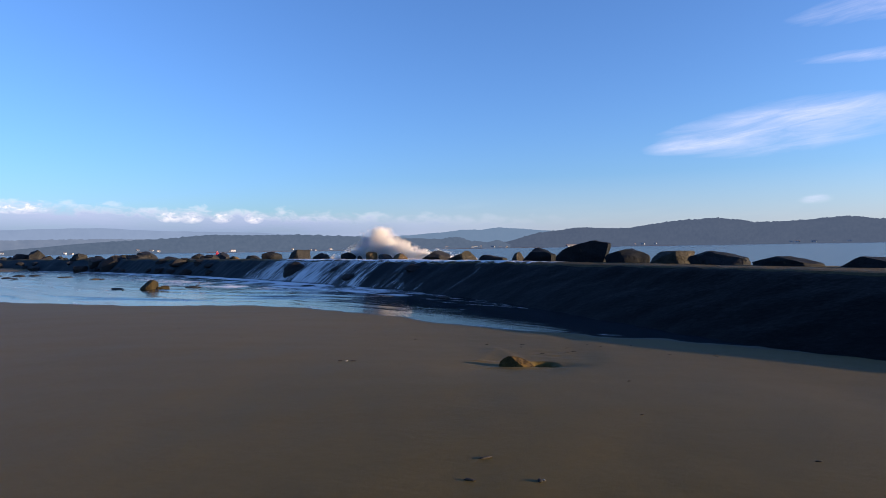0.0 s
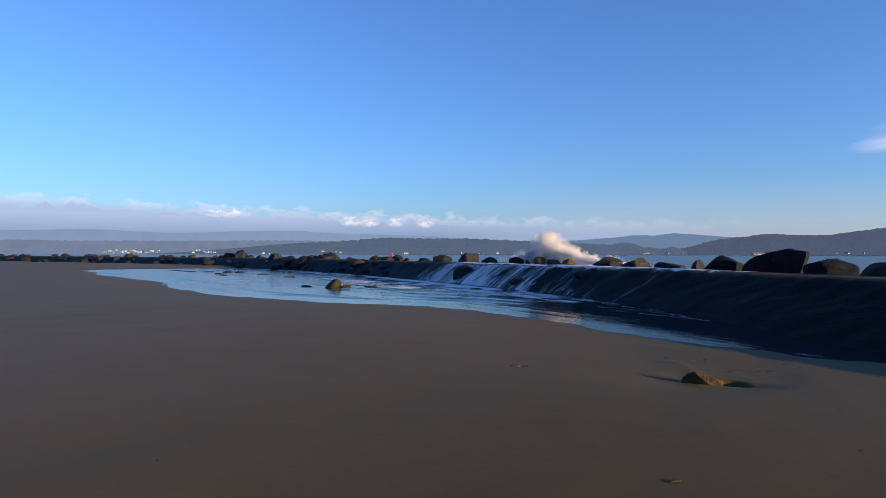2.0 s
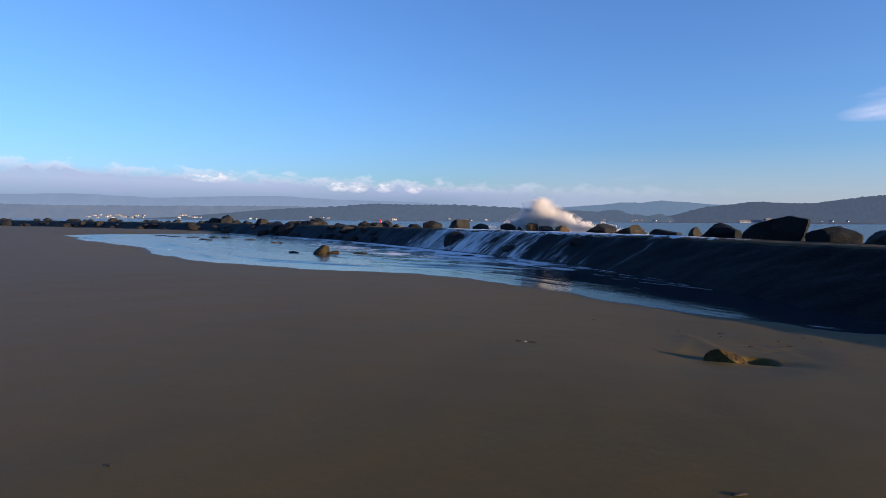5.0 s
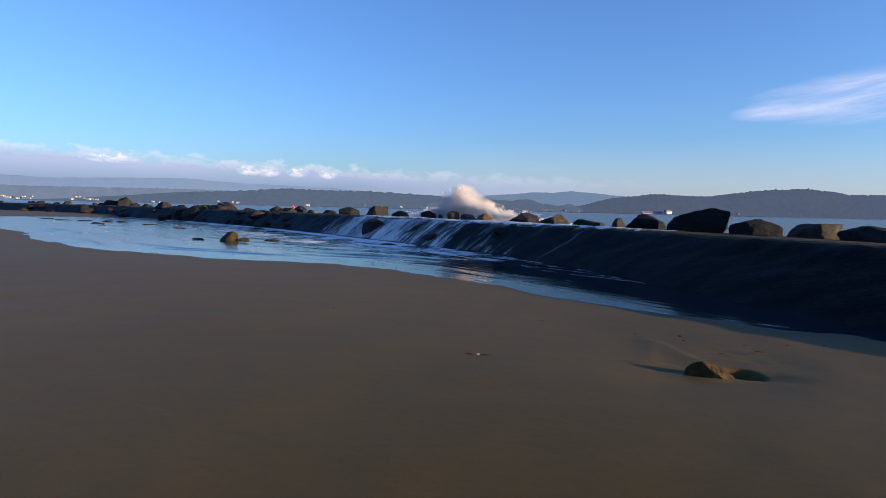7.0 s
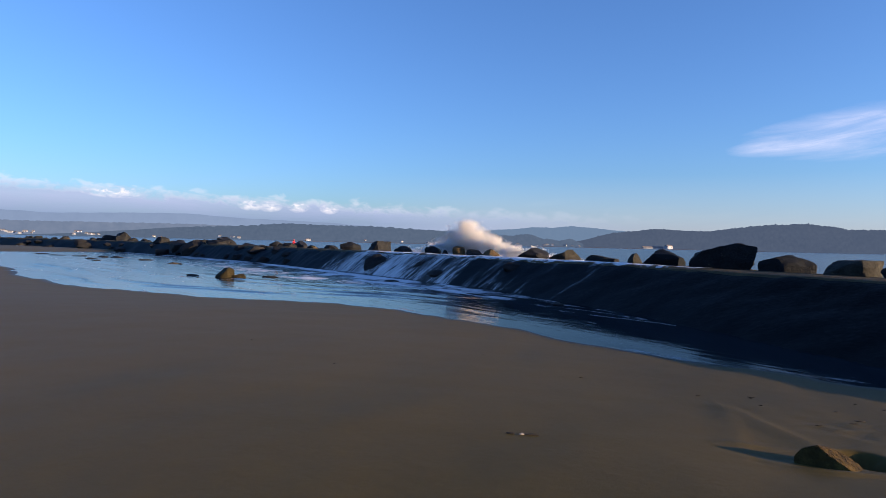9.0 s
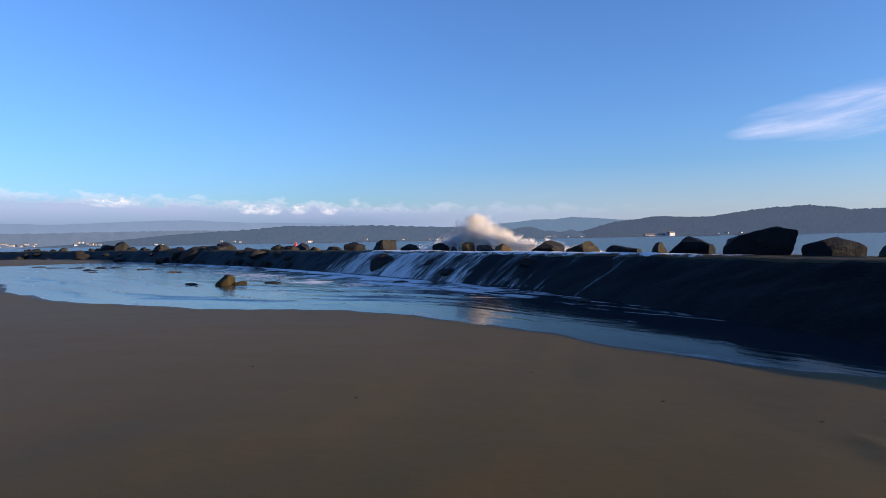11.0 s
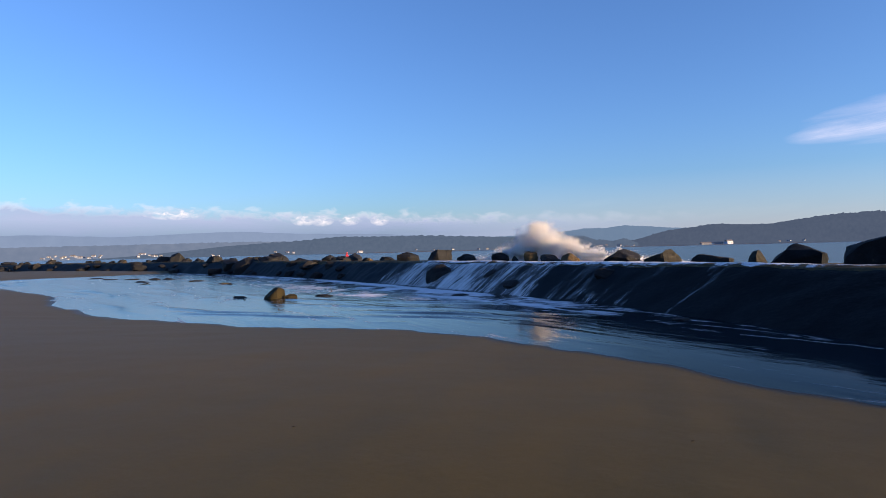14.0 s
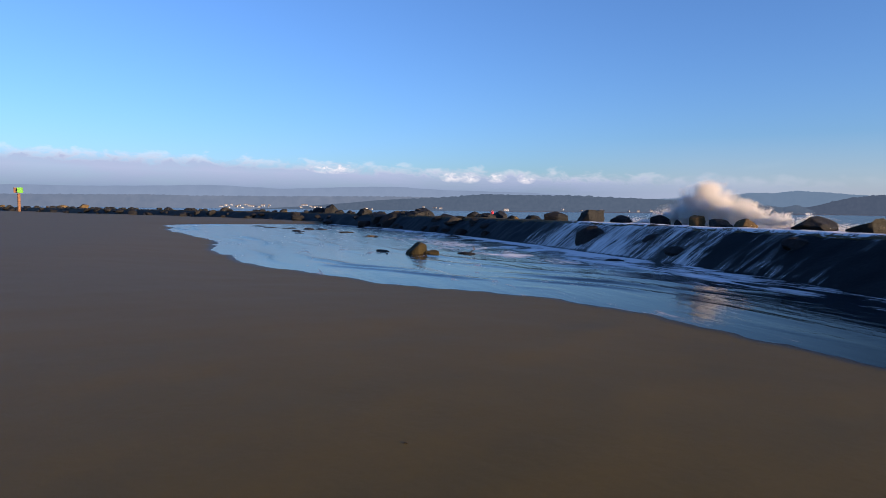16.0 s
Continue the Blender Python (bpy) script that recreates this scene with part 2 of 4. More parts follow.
SEAWATER = sea_material()
FALL = foam_material("falling_water", 0.46, 0.40, 3.6, 0.42)
FROTH = foam_material("froth", 0.47, 0.12, 1.4, 1.4)


# ---- building helpers ----
def mesh_of(name, verts, faces, mat, smooth=True):
    me = bpy.data.meshes.new(name)
    me.from_pydata(verts, [], faces)
    me.materials.append(mat)
    if smooth:
        me.polygons.foreach_set("use_smooth", [True] * len(me.polygons))
    me.update()
    return me


def part(name, bm, mat, parent=None, label="", angle=None):
    me = bpy.data.meshes.new(name)
    bm.to_mesh(me)
    bm.free()
    me.materials.append(mat)
    if angle is not None:
        me.polygons.foreach_set("use_smooth", [True] * len(me.polygons))
        me.set_sharp_from_angle(angle=radians(angle))
    ob = new(name, me)
    if parent is not None:
        ob.parent = parent
    if label:
        tagged(ob, label)
    return ob


def empty(name, m, label, category, group="", kind=""):
    ob = new(name)
    ob.empty_display_size = 0.2
    ob.matrix_world = m
    return tagged(ob, label, category, group, kind)


def grid_faces(rows, cols, keep=None):
    i, j = np.meshgrid(np.arange(rows - 1), np.arange(cols - 1), indexing="ij")
    a = (i * cols + j).ravel()
    f = np.stack([a, a + 1, a + cols + 1, a + cols], 1)
    if keep is not None:
        f = f[keep.ravel()]
    return f.tolist()


def rounded(points, times=3):
    """A polyline with its corners cut."""
    p = np.array(points, float)
    for _ in range(times):
        q = np.empty((2 * len(p) - 2, 2))
        q[0::2] = 0.75 * p[:-1] + 0.25 * p[1:]
        q[1::2] = 0.25 * p[:-1] + 0.75 * p[1:]
        p = np.vstack([p[:1], q, p[-1:]])
    return p


def along(line):
    step = np.hypot(*np.diff(line, axis=0).T)
    return np.concatenate([[0], np.cumsum(step)])


def wave_noise(x, y, seed, scale, octaves=4):
    """A smooth sum of turned waves, about -1 to 1."""
    r = np.random.RandomState(seed)
    out, gain = np.zeros_like(x, dtype=float), 1.0
    for o in range(octaves):
        for _ in range(4):
            a, ph = r.uniform(0, 2 * math.pi), r.uniform(0, 2 * math.pi)
            k = 2 ** o / scale * r.uniform(0.7, 1.4)
            out += gain * 0.25 * np.sin(2 * math.pi * k * (x * math.cos(a) + y * math.sin(a)) + ph)
        gain *= 0.55
    return out


def polyline_distance(x, y, line):
    """Distance to the line, and on which side of it: positive on the right of its run."""
    best, side = np.full(x.shape, 1e9), np.zeros(x.shape)
    for a, b in zip(line[:-1], line[1:]):
        d = b - a
        u = np.clip(((x - a[0]) * d[0] + (y - a[1]) * d[1]) / (d @ d), 0, 1)
        dx, dy = x - a[0] - u * d[0], y - a[1] - u * d[1]
        r = np.hypot(dx, dy)
        near = r < best
        best = np.where(near, r, best)
        side = np.where(near, np.sign(d[1] * dx - d[0] * dy), side)
    return best, side


def inside(x, y, ring):
    odd = np.zeros(x.shape, bool)
    for a, b in zip(ring, np.roll(ring, -1, 0)):
        cross = (a[1] > y) != (b[1] > y)
        odd ^= cross & (x < (b[0] - a[0]) * (y - a[1]) / (b[1] - a[1] + 1e-12) + a[0])
    return odd


# ---- plan: the jetty's front top edge, and the pool ----
EDGE = rounded([(36, -7), (25, 2.9), (18.0, 7.9), (15.2, 10.4), (13.7, 12.6), (12.8, 15.4), (10.4, 20.3), (7.9, 25.3), (5.2, 29.6), (1.2, 35.1), (-3.7, 40.4), (-8.9, 46.1),
                (-16.4, 54.6), (-28.5, 66.5), (-44, 78.5), (-62, 90), (-84, 99), (-112, 109), (-150, 121), (-190, 133), (-270, 152), (-420, 180)])
EDGE_S = along(EDGE)


def edge_at(s):
    """Place on the edge, and the way behind it, at s metres along."""
    x, y = np.interp(s, EDGE_S, EDGE[:, 0]), np.interp(s, EDGE_S, EDGE[:, 1])
    x2, y2 = np.interp(s + 0.5, EDGE_S, EDGE[:, 0]), np.interp(s + 0.5, EDGE_S, EDGE[:, 1])
    x1, y1 = np.interp(s - 0.5, EDGE_S, EDGE[:, 0]), np.interp(s - 0.5, EDGE_S, EDGE[:, 1])
    tx, ty = x2 - x1, y2 - y1
    n = np.hypot(tx, ty) + 1e-9
    return x, y, ty / n, -tx / n


def edge_s(x, y):
    """How far along the edge the place (x, y) lies."""
    return float(EDGE_S[np.argmin(np.hypot(EDGE[:, 0] - x, EDGE[:, 1] - y))])


S_NEAR, S_BEND, S_RUBBLE = edge_s(12.8, 15.4), edge_s(5.2, 29.6), edge_s(-14.5, 52.5)


def apron_run(s):
    return np.interp(s, [0, edge_s(15.2, 10.4), S_NEAR, edge_s(10.4, 20.3), S_BEND, edge_s(1.2, 35.1), S_RUBBLE, S_RUBBLE + 400], [2.6, 2.9, 4.4, 4.1, 3.1, 2.4, 2.0, 2.0])


NEAR_SHORE = [(10.6, 11.9), (9.0, 13.3), (7.6, 14.3), (6.0, 15.1), (4.1, 16.85), (2.6, 18.35), (0.9, 20.2), (-1.2, 22.2), (-3.0, 23.8), (-6.0, 25.0),
              (-9.2, 25.5), (-12.0, 26.3), (-16.2, 27.5), (-20.2, 29.6), (-24.5, 33.0), (-31.0, 39.2), (-38.0, 44.0), (-47.0, 50.0), (-62.0, 62.0)]
FAR_SHORE = [(-63.0, 66.0), (-60.5, 71.5), (-57.5, 76.5), (-53.0, 82.5), (-40, 78), (-28, 69.5), (-16, 59), (-7, 48), (2, 38), (8, 30), (12, 20), (14.5, 12)]
RING = np.array(NEAR_SHORE + FAR_SHORE)


def sand_height(x, y):
    d, _ = polyline_distance(x, y, np.vstack([RING, RING[:1]]))
    wet = inside(x, y, RING)
    d = np.where(wet, -d, d) + np.interp(x, [-30, -10], [0.6, 0.32]) * wave_noise(x, y, 5, 9.0, 5) * np.clip((10 - np.abs(d)) / 6, 0, 1)
    top = np.interp(x, [-45, -12], [0.28, 0.54])
    rise = np.where(d < 0, 0.05 * d, 0.068 * d)
    rise = -np.log(np.exp(-rise / 0.06) + np.exp(-top / 0.06)) * 0.06
    z = WATER + np.maximum(rise, -0.4)
    z = z + 0.008 * wave_noise(x, y, 8, 2.6, 3) + 0.03 * wave_noise(x, y, 9, 22.0, 2) * np.clip(d / 8, 0, 1)
    # scour round the half-buried stone
    u, v = x - 3.67, y - 9.72
    z = z - 0.055 * np.exp(-(u * u + v * v) / 1.6)
    z = z - 0.27 * np.exp(-(((u - 0.47) / 0.19) ** 2 + ((v - 0.30) / 0.24) ** 2) ** 2) * (1 + 0.45 * wave_noise(x, y, 10, 0.25, 3))
    z = z - 0.035 * np.exp(-((u - 0.74) / 0.28) ** 2 - ((v - 0.22) / 0.22) ** 2)
    z = z + 0.018 * np.exp(-((u + 0.45) / 0.30) ** 2 - ((v - 0.42) / 0.10) ** 2) + 0.014 * np.exp(-((u + 0.05) / 0.5) ** 2 - ((v + 0.22) / 0.07) ** 2)
    z = z - 0.010 * np.exp(-((u + 0.4) / 0.35) ** 2 - ((v - 0.10) / 0.08) ** 2)
    # ridges that the backwash left behind it
    for run, high, wide in (([(3.95, 10.05), (3.84, 10.5), (3.71, 11.0), (3.62, 11.4), (3.55, 12.0)], 0.013, 0.10), ([(3.05, 9.75), (3.12, 10.15), (3.30, 10.9), (3.46, 11.9)], 0.008, 0.09),
                            ([(3.2, 9.62), (3.62, 9.47), (4.1, 9.55)], 0.012, 0.05)):
        ridge, side = polyline_distance(x, y, np.array(run))
        z = z + high * np.exp(-(ridge / np.where(side > 0, wide, 2.2 * wide)) ** 2)
    z = z - 0.02 * np.exp(-((x - 4.55) / 0.5) ** 2 - ((y - 11.2) / 0.7) ** 2) * (1 + 0.5 * wave_noise(x, y, 11, 0.5, 3))
    # it falls away to the sea bed behind the jetty
    r, side = polyline_distance(x, y, EDGE)
    behind = np.where(side > 0, r, -r)
    return np.where(behind > -0.5, np.minimum(z, -1.0 - np.clip(behind, 0, 2)), z)


def axis(stretches, lo, hi):
    """Steps that are fine within the stretches (from, to, step) and widen away from them."""
    out = []
    for a, b, step in stretches:
        out += list(np.arange(a, b, step))
    out.append(stretches[-1][1])
    step, v = stretches[-1][2], stretches[-1][1]
    while v < hi:
        step = min(step * 1.035, 400) if step < 2 else step * 1.25
        v += step
        out.append(v)
    step, v = stretches[0][2], stretches[0][0]
    while v > lo:
        step = min(step * 1.035, 400) if step < 2 else step * 1.25
        v -= step
        out.insert(0, v)
    return np.array(out)


def build_sand():
    xs = axis([(-9, 2.8, 0.13), (2.8, 5.0, 0.035), (5.0, 10, 0.13)], -4600, 4600)
    ys = axis([(2, 9.1, 0.13), (9.1, 12.0, 0.035), (12.0, 28, 0.13)], -4600, 4600)
    x, y = np.meshgrid(xs, ys)
    z = sand_height(x, y)
    v = np.stack([x.ravel(), y.ravel(), z.ravel()], 1)
    ob = new("ground", mesh_of("ground", v.tolist(), grid_faces(len(ys), len(xs)), SAND))
    tagged(ob, "smooth damp brown sand beach sloping to a tide pool", "ground", kind="structure")


def build_sea():
    xs = np.concatenate([-np.geomspace(4700, 40, 40), np.linspace(-35, 35, 15), np.geomspace(40, 4700, 40)])
    x, y = np.meshgrid(xs, xs)
    z = np.full(x.shape, SEA)
    v = np.stack([x.ravel(), y.ravel(), z.ravel()], 1)
    ob = new("water", mesh_of("water", v.tolist(), grid_faces(len(xs), len(xs)), SEAWATER))
    tagged(ob, "grey-blue choppy river mouth beyond the jetty", "water", kind="structure")


def froth_amount(x, y):
    """How much foam floats on the pool: most under the falls, some all along the jetty."""
    r, _ = polyline_distance(x, y, EDGE)
    s = np.zeros(x.shape)
    best = np.full(x.shape, 1e9)
    for px, py, ps in zip(EDGE[::4, 0], EDGE[::4, 1], EDGE_S[::4]):
        d = np.hypot(x - px, y - py)
        s, best = np.where(d < best, ps, s), np.minimum(d, best)
    foot = r - apron_run(s)
    under = np.interp(s, [edge_s(6, 28), edge_s(2, 34), edge_s(-3.7, 40.4), edge_s(-12, 49.8), edge_s(-20, 58)], [0.0, 0.14, 0.66, 0.75, 0.10])
    drift = np.interp(s, [edge_s(8, 25), edge_s(2, 34), edge_s(-20, 58), edge_s(-62, 90)], [0.0, 0.24, 0.58, 0.12])
    near = np.clip(foot, 0, 99)
    torn = np.clip(0.55 + 0.75 * wave_noise(x, y, 19, 6.0, 4), 0, 1.2)
    out = under * np.exp(-near / 2.4) * np.clip(torn + 0.1, 0, 1) + drift * np.exp(-near / 6.0) * torn
    # a knot of foam that the outflow keeps turning
    out = out + 0.8 * np.exp(-((x + 11.6) / 0.9) ** 2 - ((y - 38.6) / 0.45) ** 2)
    return np.clip(out, 0, 1)


def build_pool():
    xs, ys = np.arange(-72, 16, 0.16), np.arange(9, 90, 0.16)
    x, y = np.meshgrid(xs, ys)
    d, _ = polyline_distance(x, y, np.vstack([RING, RING[:1]]))
    ok = inside(x, y, RING) | (d < 2.2)
    r, side = polyline_distance(x, y, EDGE)
    ok &= ~((side > 0) & (r > 0.8))
    keep = ok[:-1, :-1] & ok[1:, :-1] & ok[:-1, 1:] & ok[1:, 1:]
    # low swells that run on to the sand
    out, _ = polyline_distance(x, y, np.array(NEAR_SHORE))
    out = out + 0.7 * wave_noise(x, y, 14, 17.0, 3)
    z = np.full(x.shape, WATER)
    for at, high, wide, seed in ((1.5, 0.050, 0.17, 15), (2.6, 0.062, 0.20, 16), (3.3, 0.045, 0.18, 27), (4.6, 0.055, 0.24, 17), (6.3, 0.050, 0.28, 18), (8.5, 0.045, 0.3, 24)):
        z = z + 1.25 * high * np.exp(-((out - at) / wide) ** 2) * np.clip(0.25 + wave_noise(x, y, seed, 14.0, 2), 0, 1) * np.clip((1.0 - x) / 6, 0, 1)
    v = np.stack([x.ravel(), y.ravel(), z.ravel()], 1)
    me = mesh_of("water", v.tolist(), grid_faces(len(ys), len(xs), keep), POOL)
    a = me.attributes.new("froth", "FLOAT", "POINT")
    shallow = np.exp(-np.clip(WATER - sand_height(x, y), 0, 9) / 0.010)
    froth = np.clip(froth_amount(x, y) + 0.22 * shallow * (0.5 + 0.5 * wave_noise(x, y, 6, 5.0, 3)), 0, 1)
    a.data.foreach_set("value", froth.ravel().astype(np.float32))
    ob = new("water", me)
    tagged(ob, "calm blue tide pool reflecting the sky", "water", kind="structure")


# ---- the jetty ----
def apron_place(s, w):
    """A place on the jetty's skin. w: metres out from the edge along the face (positive), or back over the cap (negative)."""
    x, y, nx, ny = edge_at(s)
    run = apron_run(s)
    u = np.clip(w / run, 0, 1.6)
    face = CAP - 0.03 - (CAP - WATER + 0.04) * u ** 1.08
    back = CAP + 0.02 - 0.022 * np.clip(-w, 0, 4.6) - 1.0 * np.clip(-w - 4.6, 0, 9)
    z = np.where(w > 0, face, back)
    z = z - 0.05 * np.exp(-(w / 0.2) ** 2)
    lump = wave_noise(x - nx * w, y - ny * w, 21, 3.2, 4)
    rough = np.interp(s, [S_RUBBLE - 12, S_RUBBLE + 10], [0.065, 0.20])
    z = z + lump * rough * np.where(w > 0, 1.0, 0.35)
    out = 0.10 * wave_noise(s, s * 0 + 3.0, 22, 2.4, 3) * np.clip(1 - abs(w) / 3, 0, 1)
    return x - nx * (w + out), y - ny * (w + out), z


def build_jetty():
    s = np.concatenate([np.arange(0, S_RUBBLE + 30, 0.22), np.arange(S_RUBBLE + 30, EDGE_S[-1], 0.9)])
    w = np.concatenate([[-8, -5.6, -5.0, -4.6, -4.0, -3.2, -2.4, -1.6, -0.9, -0.5, -0.25, -0.1, 0.0, 0.08, 0.2, 0.4], np.arange(0.65, 6.4, 0.25)])
    S, Wd = np.meshgrid(s, w, indexing="ij")
    x, y, z = apron_place(S, Wd)
    v = np.stack([x.ravel(), y.ravel(), z.ravel()], 1)
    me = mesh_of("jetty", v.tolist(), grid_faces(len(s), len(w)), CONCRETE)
    me.materials.append(CAPSTONE)
    # top faces take the moss and sun colour
    cap = np.tile(((w[:-1] > -4.7) & (w[:-1] < 0.05)).astype(np.int32), len(s) - 1)
    me.polygons.foreach_set("material_index", cap)
    layer = me.uv_layers.new(name="run")
    idx = np.empty(len(me.loops), np.int32)
    me.loops.foreach_get("vertex_index", idx)
    coords = np.stack([S.ravel()[idx] * 1.3, Wd.ravel()[idx] * 0.16], 1).astype(np.float32)
    layer.data.foreach_set("uv", coords.ravel())
    ob = new("jetty", me)
    tagged(ob, "long low jetty with a dark wet sloping concrete face", "jetty", kind="structure")


def skin_strip(name, label, category, mat, s0, s1, w0, w1, lift, amount, ds=0.12, dw=0.12):
    """Water that lies on the jetty's skin. amount(s, w): how thick the white water is, 0 to 1."""
    s, w = np.arange(s0, s1, ds), np.arange(w0, w1, dw)
    S, Wd = np.meshgrid(s, w, indexing="ij")
    x, y, z = apron_place(S, Wd)
    z = z + lift + 0.02 * wave_noise(S, Wd * 0.3, 31, 0.9, 3)
    me = mesh_of(name, np.stack([x.ravel(), y.ravel(), z.ravel()], 1).tolist(), grid_faces(len(s), len(w)), mat)
    layer = me.uv_layers.new(name="run")
    idx = np.empty(len(me.loops), np.int32)
    me.loops.foreach_get("vertex_index", idx)
    layer.data.foreach_set("uv", np.stack([(S + 0.35 * Wd * 0).ravel()[idx], Wd.ravel()[idx]], 1).astype(np.float32).ravel())
    a = me.attributes.new("froth", "FLOAT", "POINT")
    a.data.foreach_set("value", amount(S, Wd).ravel().astype(np.float32))
    ob = new(name, me)
    return tagged(ob, label, category, kind="stuff")


def build_falls():
    sa, sb = edge_s(4.8, 30.1), edge_s(-13.4, 51.4)

    def amount(s, w):
        run = apron_run(s)
        body = np.interp(s, [sa, sa + 2, edge_s(1.2, 35.1), edge_s(-2.5, 39.1), edge_s(-4.6, 41.4), edge_s(-6.4, 43.4), edge_s(-8.6, 45.8), edge_s(-11.4, 49), sb],
                         [0.0, 0.08, 0.25, 0.48, 0.74, 0.92, 0.70, 0.84, 0.1])
        body = body + 0.34 * wave_noise(s, w * 0.25, 41, 2.6, 5)
        foot = np.clip((w - run * 0.86) / (run * 0.14), 0, 1)
        lip = np.exp(-((w - 0.05) / 0.22) ** 2)
        return np.clip(body + 0.12 * foot, 0, 1) * np.clip((run * 1.02 - w) / 0.2, 0, 1) + 0.22 * lip * (body > 0.15)

    skin_strip("waterfall", "white water streaming down the dark jetty face", "waterfall", FALL, sa, sb, 0.02, 3.3, 0.03, amount)

    def top(s, w):
        ends = np.interp(s, [edge_s(8.5, 24.2), edge_s(5.2, 29.6), edge_s(-10.5, 48), edge_s(-12.5, 50.2)], [0, 0.9, 0.95, 0])
        return np.clip(ends * np.exp(-((w + 0.45) / 0.6) ** 2) + 0.1 * wave_noise(s, w, 43, 1.5, 3), 0, 1)

    skin_strip("overflow_foam", "white foam sheet running over the jetty top", "foam", FROTH, edge_s(8.5, 24.2), edge_s(-12.5, 50.2), -3.0, 0.12, 0.05, top, 0.15, 0.1)


def build_foam_line():
    """The thin line of froth where the pool laps at the foot of the face."""
    u = np.linspace(0, 1, 60)
    x = 3.0 + 2.2 * u
    y = 24.3 - 1.45 * u - 0.5 * u * u + 0.05 * np.sin(u * 17) + 0.03 * np.sin(u * 31 + 1.0)
    rows = []
    for k, off in enumerate((-0.011, -0.004, 0.004, 0.011)):
        wide = off * np.sin(u * math.pi) ** 0.6 * np.clip(0.6 + 0.5 * np.sin(u * 23) + 0.4 * np.sin(u * 57), 0.05, 2) * (1.05 - 0.85 * u)
        rows.append(np.stack([x + 0.5 * wide, y + 0.86 * wide, np.full(u.shape, WATER + (0.008 if k in (1, 2) else 0.003))], 1))
    v = np.concatenate(rows)
    me = mesh_of("foam_line", v.tolist(), grid_faces(4, len(u)), plain_material("foam_white", (0.46, 0.50, 0.54), 0.6, 0, 0.15))
    tagged(new("foam_line", me), "thin line of white froth along the jetty foot", "foam", kind="stuff")


# ---- boulders ----
def boulder_mesh(name, size, seed, mat, blocky=0.55, planes=(), cuts=10, rough=0.06, breaks_made=11):
    """A weathered block: a box rounded towards a ball, trimmed by flat breaks and roughened. planes: (normal, how far out) in half sizes."""
    r = random.Random(seed)
    bm = bmesh.new()
    bmesh.ops.create_cube(bm, size=2.0)
    bmesh.ops.subdivide_edges(bm, edges=bm.edges[:], cuts=cuts, use_grid_fill=True)
    breaks = [(Vector(n).normalized(), d) for n, d in planes]
    for _ in range(breaks_made):
        n = Vector((r.uniform(-1, 1), r.uniform(-1, 1), r.uniform(-0.3, 0.9))).normalized()
        breaks.append((n, r.uniform(0.72, 0.95)))
    off = Vector((r.uniform(0, 50), r.uniform(0, 50), r.uniform(0, 50)))
    for v in bm.verts:
        ball = v.co.normalized() * 1.18
        co = v.co.lerp(ball, 1 - blocky)
        for n, d in breaks:
            over = co.dot(n) - d
            if over > 0:
                co = co - n * over * 0.98
        co = co + co.normalized() * (rough * 1.6 * noise.fractal(co * 1.3 + off, 1.0, 2.0, 3) + rough * 0.6 * noise.fractal(co * 4.0 + off, 1.0, 2.0, 3))
        v.co = Vector((co.x * size[0] / 2, co.y * size[1] / 2, co.z * size[2] / 2))
    me = bpy.data.meshes.new(name)
    bm.to_mesh(me)
    bm.free()
    me.materials.append(mat)
    me.polygons.foreach_set("use_smooth", [True] * len(me.polygons))
    me.set_sharp_from_angle(angle=radians(24))
    return me


def boulder(size, seed, m, label, mat=None, name="boulder", group="boulders on the jetty", **shape):
    ob = new(name, boulder_mesh(name, size, seed, mat or ROCK_SHADED, **shape))
    ob.matrix_world = m
    return tagged(ob, label, "boulder", group)


def on_wall(x, y, length, top, deep, seed, label, base=None, **shape):
    """A boulder on the jetty's top, its broad side to the beach. length: what it covers along the jetty."""
    s = edge_s(x, y)
    _, _, nx, ny = edge_at(s)
    d = Vector((x - 1.7, y - 2.4)).normalized()
    across = abs(d.x * nx + d.y * ny)
    wide = length * across * 0.87
    low = CAP - 0.35 if base is None else base
    h = top - low
    m = pose(x, y, low + h / 2, 0, 0, math.degrees(math.atan2(-d.x, d.y)) + shape.pop("turn", -17))
    # shade-toned rock at the near end, lit-toned rock farther along
    shape.setdefault("mat", ROCK_SHADED if x > 6.5 else ROCK_LIT)
    shape.setdefault("breaks_made", 5 if shape.get("planes") else 9)
    return boulder((wide, min(deep, 0.75 * wide + 0.25), h * 1.05), seed, m, label, **shape)


